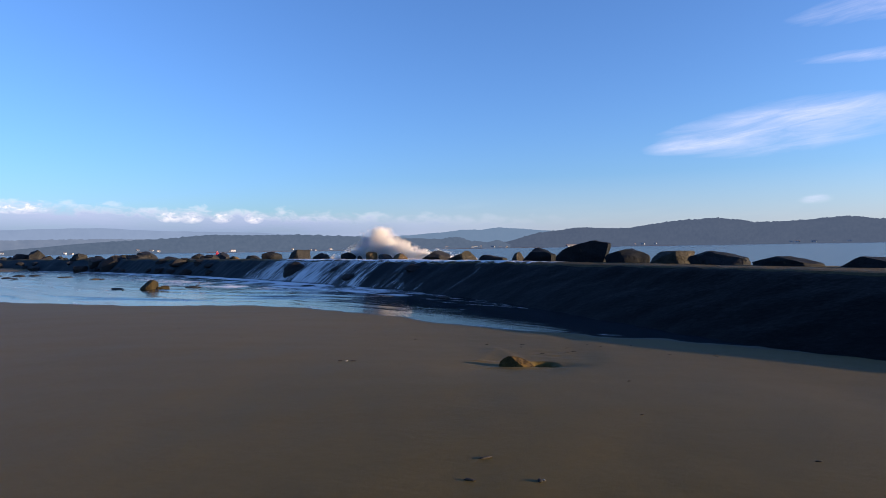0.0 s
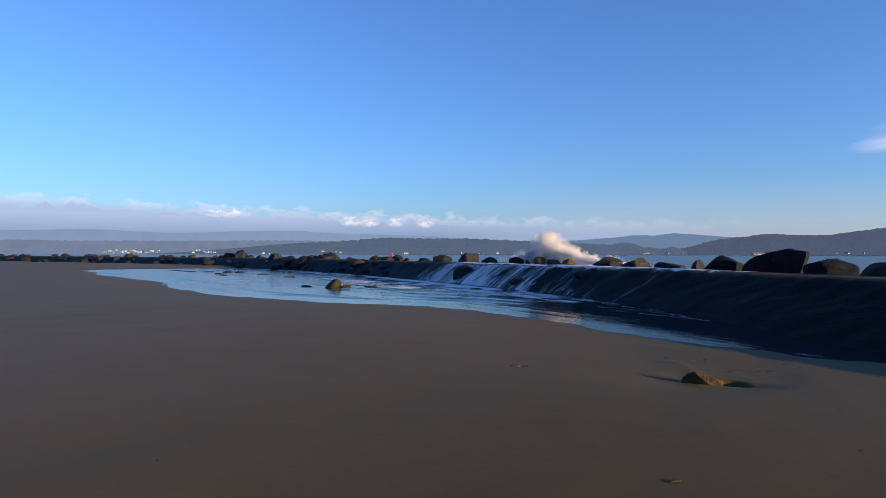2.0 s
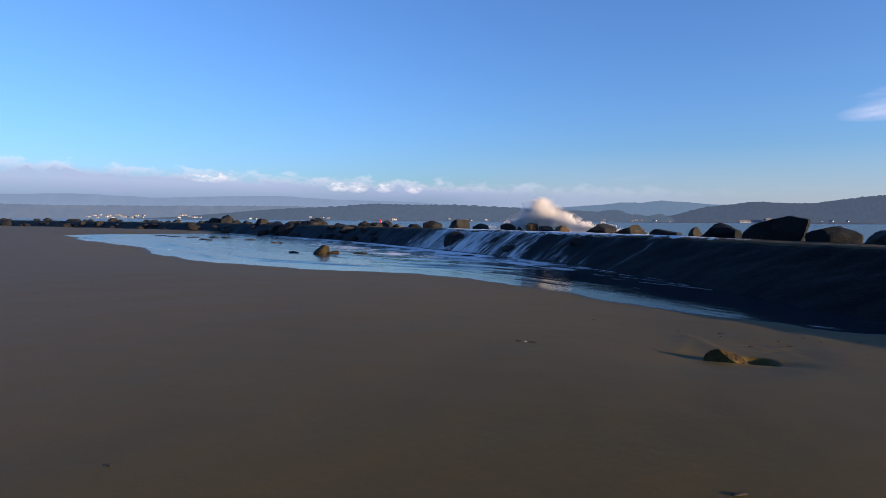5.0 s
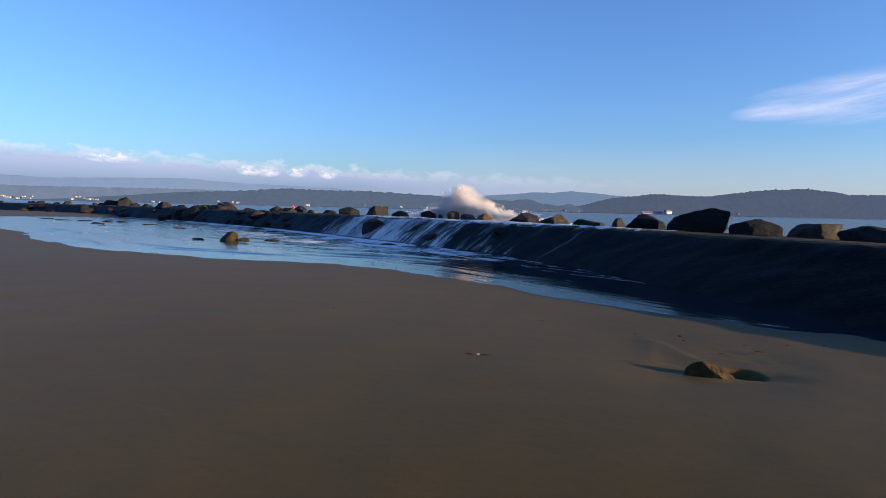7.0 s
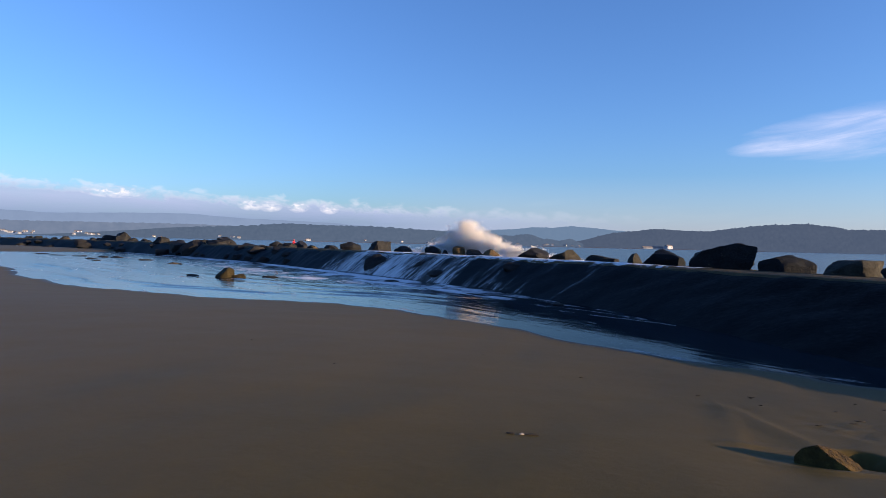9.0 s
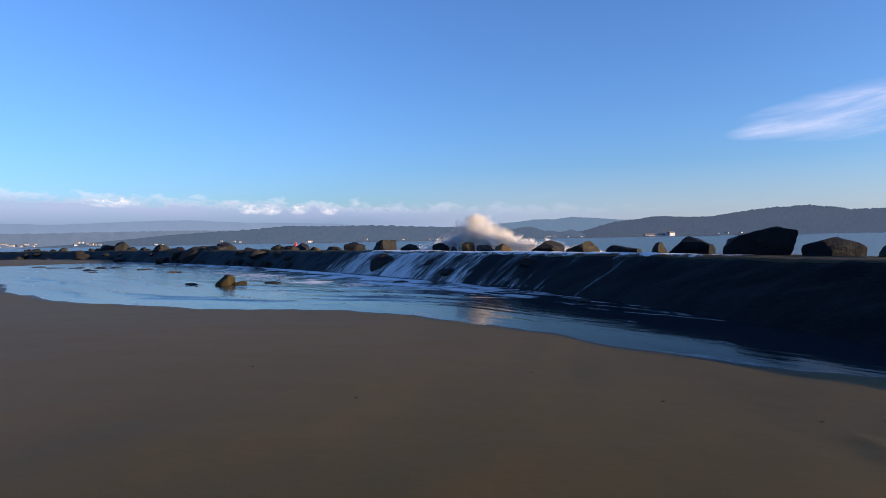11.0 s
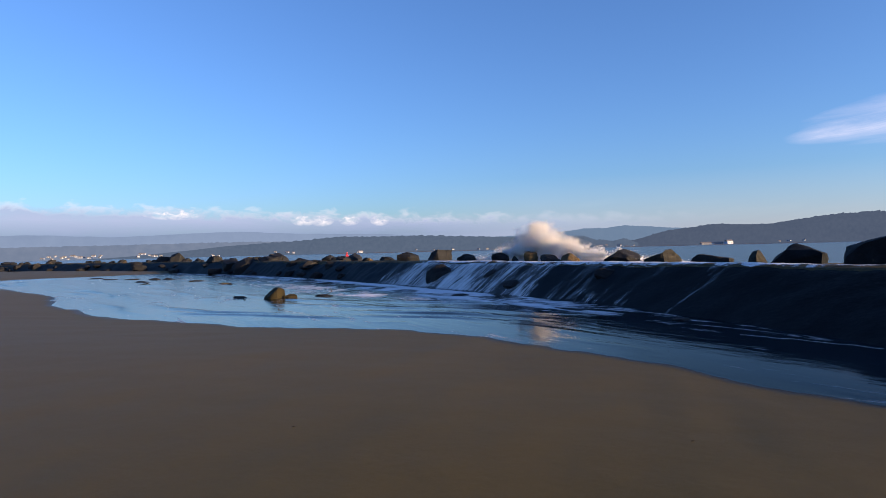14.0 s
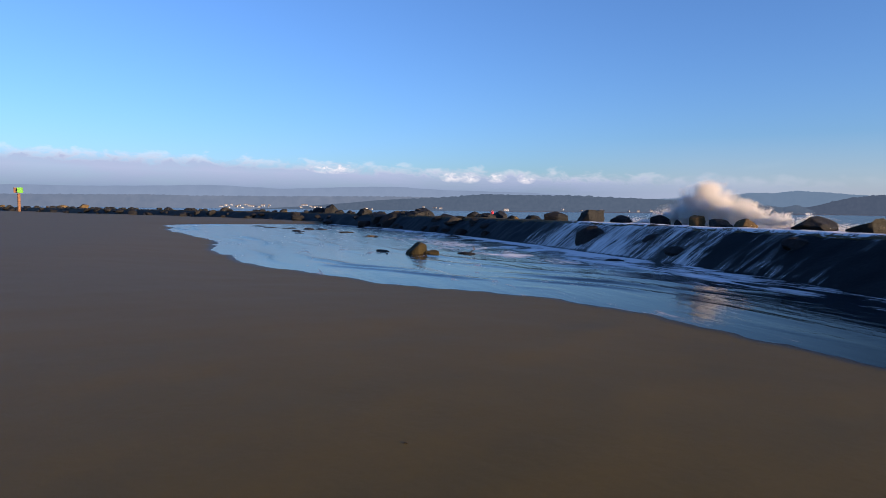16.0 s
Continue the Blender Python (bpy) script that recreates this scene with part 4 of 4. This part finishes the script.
def build_hills():
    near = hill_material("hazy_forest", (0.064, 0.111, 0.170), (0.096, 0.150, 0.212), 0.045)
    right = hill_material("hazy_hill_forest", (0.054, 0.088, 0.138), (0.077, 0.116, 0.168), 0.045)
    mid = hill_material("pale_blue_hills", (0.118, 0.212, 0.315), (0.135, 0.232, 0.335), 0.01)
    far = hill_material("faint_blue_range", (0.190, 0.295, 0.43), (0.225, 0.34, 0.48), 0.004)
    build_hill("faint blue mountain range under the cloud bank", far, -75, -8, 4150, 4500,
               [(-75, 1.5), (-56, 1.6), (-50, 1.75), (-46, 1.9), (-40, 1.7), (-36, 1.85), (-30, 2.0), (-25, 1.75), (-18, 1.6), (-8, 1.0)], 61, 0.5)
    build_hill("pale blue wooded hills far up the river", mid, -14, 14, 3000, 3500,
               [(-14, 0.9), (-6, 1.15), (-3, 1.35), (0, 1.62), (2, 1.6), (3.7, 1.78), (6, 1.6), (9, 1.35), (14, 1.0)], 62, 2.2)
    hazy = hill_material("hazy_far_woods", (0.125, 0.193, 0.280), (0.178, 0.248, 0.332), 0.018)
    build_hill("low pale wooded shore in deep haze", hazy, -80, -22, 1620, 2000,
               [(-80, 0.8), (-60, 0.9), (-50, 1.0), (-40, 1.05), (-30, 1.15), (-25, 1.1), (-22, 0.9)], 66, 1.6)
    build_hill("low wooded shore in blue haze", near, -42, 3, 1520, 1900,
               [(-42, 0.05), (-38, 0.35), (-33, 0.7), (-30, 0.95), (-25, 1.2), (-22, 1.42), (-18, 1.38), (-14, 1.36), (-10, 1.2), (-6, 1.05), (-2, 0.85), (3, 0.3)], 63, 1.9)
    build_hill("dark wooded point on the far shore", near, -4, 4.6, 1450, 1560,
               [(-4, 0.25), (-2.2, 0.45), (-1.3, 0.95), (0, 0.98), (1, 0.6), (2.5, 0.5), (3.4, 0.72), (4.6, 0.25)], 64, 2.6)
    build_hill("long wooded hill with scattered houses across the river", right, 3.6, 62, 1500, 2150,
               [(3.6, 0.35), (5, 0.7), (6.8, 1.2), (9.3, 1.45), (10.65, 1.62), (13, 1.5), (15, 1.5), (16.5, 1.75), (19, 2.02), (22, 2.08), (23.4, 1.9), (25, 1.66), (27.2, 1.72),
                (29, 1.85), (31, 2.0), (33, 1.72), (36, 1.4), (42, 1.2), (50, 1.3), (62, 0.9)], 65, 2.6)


def build_houses():
    wall_mat = plain_material("pale_house_paint", (0.36, 0.40, 0.48), 0.6, 0, 0.08, 0.5)
    roof_mat = plain_material("house_roof", (0.16, 0.15, 0.15), 0.8, 0, 0.2, 0.5)
    dark_mat = plain_material("house_window_glass", (0.04, 0.05, 0.06), 0.2, 0, 0.2, 0.5)

    def house(az, radius, z, wide, deep, high, turn, label):
        x, y = polar(az, radius)
        ob = empty("house", pose(float(x), float(y), z, 0, 0, -az + turn), label, "house", "houses on the far shore")
        bm = bmesh.new()
        bmesh.ops.create_cube(bm, size=1.0, matrix=Matrix.Translation((0, 0, high / 2)) @ Matrix.Diagonal((wide, deep, high, 1)))
        part("wall", bm, wall_mat, ob)
        bm = bmesh.new()
        a = [bm.verts.new((sx * wide * 0.54, sy * deep * 0.58, high + 0.05)) for sx in (-1, 1) for sy in (-1, 1)]
        b = [bm.verts.new((sx * wide * 0.54, 0, high + deep * 0.32)) for sx in (-1, 1)]
        for f in ((a[0], a[1], b[0]), (a[2], b[1], a[3]), (a[0], b[0], b[1], a[2]), (a[1], a[3], b[1], b[0]), (a[0], a[2], a[3], a[1])):
            bm.faces.new(f)
        part("roof", bm, roof_mat, ob, "grey pitched roof")
        n = max(2, min(4, int(wide / 5)))
        for i in range(n):
            bm = bmesh.new()
            bmesh.ops.create_cube(bm, size=1.0, matrix=Matrix.Translation(((i + 0.5) / n * wide - wide / 2, -deep / 2 - 0.05, high * 0.5)) @ Matrix.Diagonal((1.5, 0.14, 1.5, 1)))
            part("window", bm, dark_mat, ob)
        return ob

    r = random.Random(31)
    rows = [(-44.8, -40.6, 16, 1545, 5), (-38.4, -36.4, 7, 1545, 7), (-33.0, -31.5, 2, 1540, 3), (-27.4, -25.5, 3, 1560, 5), (-20.3, -20.0, 1, 1500, 1), (-16, -9, 5, 1530, 3),
            (-9, -2, 8, 1500, 2), (-1.5, 4.5, 11, 1470, 2), (14.8, 17.5, 3, 1530, 3), (26.5, 31.5, 5, 1535, 3)]
    for a, b, count, radius, z in rows:
        for i in range(count):
            az = a + (b - a) * (i + r.uniform(0.1, 0.9)) / count
            house(az, radius + r.uniform(-12, 25), SEA + z * r.uniform(0.2, 1.6), r.uniform(4, 9), r.uniform(3, 6), r.uniform(1.6, 2.8), r.uniform(-35, 35), "small white house on the far wooded shore")
    for az, radius, z in ((23.2, 2000, 56), (29.6, 1800, 30), (29.9, 1790, 22), (30.2, 1800, 34), (28.3, 1830, 28), (31.4, 1950, 52)):
        house(az, radius, z, 6, 5, 3, r.uniform(-30, 30), "small white house among trees on the hillside")
    house(-19.9, 1480, SEA + 0.8, 10, 6, 3.6, 10, "white boathouse at the river edge")
    house(10.4, 1465, SEA + 1.0, 44, 10, 2.2, 22, "long white waterfront shed by the river")
    house(11.7, 1468, SEA + 1.0, 14, 10, 6.0, 40, "tall white waterfront building by the river")


def build_spit():
    """The low breakwater line out on the river, in front of the hills."""
    az = np.arange(-22.0, 19, 0.08)
    rows = []
    for off, z in ((-6, SEA - 0.4), (-2, SEA + 1.0), (2, SEA + 1.1), (6, SEA - 0.4)):
        x, y = polar(az, 1330 + off)
        rows.append(np.stack([x, y, z + 0.35 * wave_noise(az * 10, az * 0 + off, 71, 4, 3)], 1))
    tagged(new("backdrop_breakwater", mesh_of("backdrop_breakwater", np.concatenate(rows).tolist(), grid_faces(4, len(az)), plain_material("dark_breakwater_rock", (0.07, 0.08, 0.10), 0.9))),
           "low dark breakwater across the river", "breakwater", kind="structure")


def ring_card(name, label, az0, az1, e0, e1, radius, mat):
    az, el = np.linspace(az0, az1, 60), np.linspace(e0, e1, 12)
    A, E = np.meshgrid(az, el, indexing="ij")
    x, y = polar(A, radius)
    z = radius * np.tan(np.radians(E))
    me = mesh_of(name, np.stack([x.ravel(), y.ravel(), z.ravel()], 1).tolist(), grid_faces(len(az), len(el)), mat)
    layer = me.uv_layers.new(name="sky")
    idx = np.empty(len(me.loops), np.int32)
    me.loops.foreach_get("vertex_index", idx)
    layer.data.foreach_set("uv", np.stack([A.ravel()[idx], E.ravel()[idx]], 1).astype(np.float32).ravel())
    tagged(new(name, me), label, "clouds", kind="structure")


def cloud_nodes(name):
    m = bpy.data.materials.new(name)
    m.use_nodes = True
    t = m.node_tree
    t.nodes.remove(t.nodes["Principled BSDF"])
    split = t.nodes.new("ShaderNodeSeparateXYZ")
    t.links.new(uv(t), split.inputs[0])
    return m, t, split.outputs[0], split.outputs[1]


def cloud_finish(m, t, color, alpha):
    glow = node(t, "ShaderNodeEmission", Strength=0.62)
    t.links.new(color, glow.inputs["Color"])
    clear = t.nodes.new("ShaderNodeBsdfTransparent")
    mix = t.nodes.new("ShaderNodeMixShader")
    t.links.new(alpha, mix.inputs[0])
    t.links.new(clear.outputs[0], mix.inputs[1])
    t.links.new(glow.outputs[0], mix.inputs[2])
    t.links.new(mix.outputs[0], t.nodes["Material Output"].inputs["Surface"])
    return m


def build_clouds():
    m, t, u, v = cloud_nodes("cloud_bank")
    heads = noise_node(t, stretched(t, uv(t), 0.55, 1.1, 1.0), 1.0, 6, 0.6, 0.3)
    roll = noise_node(t, stretched(t, uv(t), 0.16, 0.6, 1.0), 1.0, 5, 0.6)
    top = node(t, "ShaderNodeMapRange")
    t.links.new(u, top.inputs["Value"])
    for key, value in (("From Min", -48.0), ("From Max", 6.0), ("To Min", 4.4), ("To Max", 2.7)):
        top.inputs[key].default_value = value
    rim = maths(t, "ADD", top.outputs[0], maths(t, "MULTIPLY", maths(t, "SUBTRACT", heads, 0.52), 2.4))
    depth = maths(t, "SUBTRACT", rim, v)
    edge = ramp(t, maths(t, "MULTIPLY_ADD", depth, 1.0, 0.2), [(0.0, (0, 0, 0)), (0.95, (0.95,) * 3)])
    fade = node(t, "ShaderNodeMapRange")
    t.links.new(u, fade.inputs["Value"])
    for key, value in (("From Min", 12.0), ("From Max", -14.0), ("To Min", 0.0), ("To Max", 1.0)):
        fade.inputs[key].default_value = value
    alpha = maths(t, "MULTIPLY", maths(t, "MULTIPLY", edge, fade.outputs[0]), ramp(t, roll, [(0.25, (0.75,) * 3), (0.6, (1, 1, 1))]), clamp=True)
    lit = maths(t, "MULTIPLY", ramp(t, depth, [(0.0, (0.95,) * 3), (0.8, (0, 0, 0))]), ramp(t, heads, [(0.41, (0, 0, 0)), (0.60, (1, 1, 1))]))
    low = ramp(t, maths(t, "MULTIPLY", v, 0.25), [(0.42, (0.175, 0.275, 0.415)), (0.78, (0.39, 0.49, 0.66))])
    # a row of small bright heads over the bank
    puff = noise_node(t, stretched(t, uv(t), 1.3, 2.4, 1.0), 1.0, 6, 0.62, 0.5)
    for u0, v0, ru, rv in ((-24.9, 3.05, 1.2, 0.62), (-23.3, 2.95, 1.1, 0.58), (-20.9, 2.95, 1.0, 0.55), (-18.2, 2.85, 0.9, 0.5), (-35.5, 3.6, 2.6, 0.55)):
        a = maths(t, "DIVIDE", maths(t, "SUBTRACT", u, u0), ru)
        b = maths(t, "DIVIDE", maths(t, "SUBTRACT", v, v0), rv)
        head = maths(t, "SUBTRACT", 1.0, maths(t, "ADD", maths(t, "MULTIPLY", a, a), maths(t, "MULTIPLY", b, b)), clamp=True)
        head = maths(t, "MULTIPLY", maths(t, "POWER", head, 0.7), maths(t, "MULTIPLY_ADD", puff, 3.6, -1.25, clamp=True), clamp=True)
        lit, alpha = maths(t, "MAXIMUM", lit, head), maths(t, "MAXIMUM", alpha, head)
    color = mixed(t, lit, mixed(t, 0.65, ramp(t, roll, [(0.3, (0.21, 0.34, 0.50)), (0.7, (0.31, 0.44, 0.61))]), low), (0.80, 0.85, 0.86))
    ring_card("backdrop_cloud_bank", "bank of grey and white cumulus along the horizon", -85, 14, 0.2, 6.5, 4650, cloud_finish(m, t, color, alpha))

    m, t, u, v = cloud_nodes("wispy_cloud")
    fibre = noise_node(t, stretched(t, uv(t), 0.16, 1.2, 1.0, -6), 1.0, 7, 0.66, 0.7)
    clump = noise_node(t, stretched(t, uv(t), 0.2, 0.42, 1.0), 1.0, 3, 0.5)

    def patch(u0, v0, ru, rv, lean):
        a = maths(t, "DIVIDE", maths(t, "SUBTRACT", u, u0), ru)
        b = maths(t, "DIVIDE", maths(t, "SUBTRACT", maths(t, "SUBTRACT", v, v0), maths(t, "MULTIPLY", maths(t, "SUBTRACT", u, u0), lean)), rv)
        r2 = maths(t, "ADD", maths(t, "MULTIPLY", a, a), maths(t, "MULTIPLY", b, b))
        return maths(t, "SUBTRACT", 1.0, r2, clamp=True)

    body = maths(t, "MAXIMUM", patch(28.5, 10.0, 11.5, 1.05, 0.03), maths(t, "MULTIPLY", patch(36.0, 13.6, 10.0, 0.7, -0.05), 0.65))
    body = maths(t, "MAXIMUM", body, maths(t, "MULTIPLY", patch(21.5, 8.3, 6.5, 0.95, 0.04), 0.9))
    body = maths(t, "MAXIMUM", body, maths(t, "MULTIPLY", patch(27.0, 9.2, 11.5, 2.5, 0.05), 0.80))
    body = maths(t, "MAXIMUM", body, maths(t, "MULTIPLY", patch(35.5, 17.2, 10.0, 1.5, 0.0), 0.6))
    body = maths(t, "MAXIMUM", body, maths(t, "MULTIPLY", patch(2.0, 3.9, 4.5, 0.55, 0.12), 0.35))
    body = maths(t, "MAXIMUM", body, maths(t, "MULTIPLY", patch(29.0, 3.4, 1.5, 0.5, 0.05), 0.9))
    body = maths(t, "MAXIMUM", body, maths(t, "MULTIPLY", patch(14.0, 2.4, 30.0, 2.0, 0.0), 0.30))
    dens = maths(t, "MULTIPLY", maths(t, "POWER", body, 0.6), maths(t, "ADD", maths(t, "MULTIPLY", fibre, 1.1), maths(t, "MULTIPLY", clump, 0.5)))
    alpha = ramp(t, dens, [(0.30, (0, 0, 0)), (0.95, (0.62,) * 3)])
    color = mixed(t, fibre, (0.54, 0.66, 0.86), (0.78, 0.84, 0.94))
    # smooth pale haze low over the river
    haze = maths(t, "MULTIPLY", maths(t, "MULTIPLY_ADD", v, -0.16, 1.0, clamp=True), maths(t, "MULTIPLY_ADD", u, 0.07, 1.25, clamp=True), clamp=True)
    haze = maths(t, "MULTIPLY", haze, 0.42)
    color = mixed(t, maths(t, "SUBTRACT", 1.0, maths(t, "MULTIPLY", alpha, 1.6), clamp=True), color, (0.47, 0.58, 0.80))
    alpha = maths(t, "MAXIMUM", alpha, haze)
    ring_card("backdrop_wispy_cloud", "thin wispy white cirrus in the blue sky", -20, 54, 0.6, 20, 4620, cloud_finish(m, t, color, alpha))


# ---- channel marks ----
def turned(bm, profile, sides=20):
    """A body of revolution about z. profile: (radius, height)."""
    rings = [[bm.verts.new((r * math.cos(2 * math.pi * i / sides), r * math.sin(2 * math.pi * i / sides), z)) for i in range(sides)] for r, z in profile]
    for a, b in zip(rings[:-1], rings[1:]):
        for i in range(sides):
            bm.faces.new((a[i], a[(i + 1) % sides], b[(i + 1) % sides], b[i]))
    bm.faces.new(rings[0][::-1])
    bm.faces.new(rings[-1])


def bar(bm, a, b, rad):
    a, b = Vector(a), Vector(b)
    q = (b - a).to_track_quat("Z", "Y").to_matrix().to_4x4()
    bmesh.ops.create_cone(bm, cap_ends=True, segments=8, radius1=rad, radius2=rad, depth=(b - a).length, matrix=Matrix.Translation((a + b) / 2) @ q)


def build_buoy():
    red = plain_material("red_buoy_paint", (0.62, 0.035, 0.045), 0.45, 0, 0.15, 3)
    ob = empty("channel_buoy", pose(-71.0, 189.5, SEA), "red lighted channel buoy floating beyond the jetty", "buoy")
    bm = bmesh.new()
    turned(bm, [(0.9, -0.4), (1.05, 0.0), (1.05, 0.35), (0.95, 0.45)])
    part("float", bm, red, ob)
    for i in range(4):
        a = math.pi / 4 + i * math.pi / 2
        bm = bmesh.new()
        bar(bm, (0.75 * math.cos(a), 0.75 * math.sin(a), 0.4), (0.25 * math.cos(a), 0.25 * math.sin(a), 2.1), 0.06)
        part("leg", bm, red, ob)
    bm = bmesh.new()
    turned(bm, [(0.55, 0.9), (0.34, 1.75), (0.32, 1.8)])
    part("daymark", bm, red, ob)
    bm = bmesh.new()
    turned(bm, [(0.16, 2.1), (0.2, 2.15), (0.2, 2.4), (0.08, 2.5)])
    part("lantern", bm, plain_material("lantern_housing", (0.5, 0.05, 0.05), 0.3), ob, "small red lantern")


def build_marker():
    x, y = -199.6, 126.9
    ob = empty("channel_marker", pose(x, y, 0.0, 0, 0, 35), "rusty steel pile with a green square daymark board", "marker")
    rust = plain_material("rusty_steel", (0.20, 0.10, 0.055), 0.8, 0.2, 0.35, 3)
    green = plain_material("green_daymark_paint", (0.14, 0.46, 0.06), 0.5, 0, 0.1, 3)
    bm = bmesh.new()
    turned(bm, [(0.42, -1.0), (0.40, 5.1), (0.36, 5.2)])
    part("pile", bm, rust, ob)
    bm = bmesh.new()
    bmesh.ops.create_cube(bm, size=1.0, matrix=Matrix.Translation((0.6, -0.5, 6.2)) @ Matrix.Diagonal((1.6, 0.08, 1.6, 1)))
    bmesh.ops.bevel(bm, geom=bm.edges[:], offset=0.015, segments=1)
    part("daymark_board", bm, green, ob, "bright green square board")
    bm = bmesh.new()
    bmesh.ops.create_cube(bm, size=1.0, matrix=pose(-0.9, 0.1, 6.2, 0, 0, 75) @ Matrix.Diagonal((1.55, 0.08, 1.55, 1)))
    bmesh.ops.bevel(bm, geom=bm.edges[:], offset=0.015, segments=1)
    part("daymark_board", bm, rust, ob, "board seen edge-on, rust orange")
    bm = bmesh.new()
    bar(bm, (0, 0, 5.0), (0, 0, 7.0), 0.12)
    part("mast", bm, rust, ob)
    bm = bmesh.new()
    bar(bm, (-0.9, -0.36, 5.75), (0.9, -0.36, 5.75), 0.07)
    part("crossbar", bm, rust, ob)


build_sand()
build_sea()
build_pool()
build_jetty()
build_hills()
build_spit()
build_clouds()
build_houses()
build_top_boulders()
build_rubble()
build_face_boulders()
build_pool_stones()
build_falls()
build_foam_line()
build_splash()
build_buoy()
build_marker()
build_beach_bits()
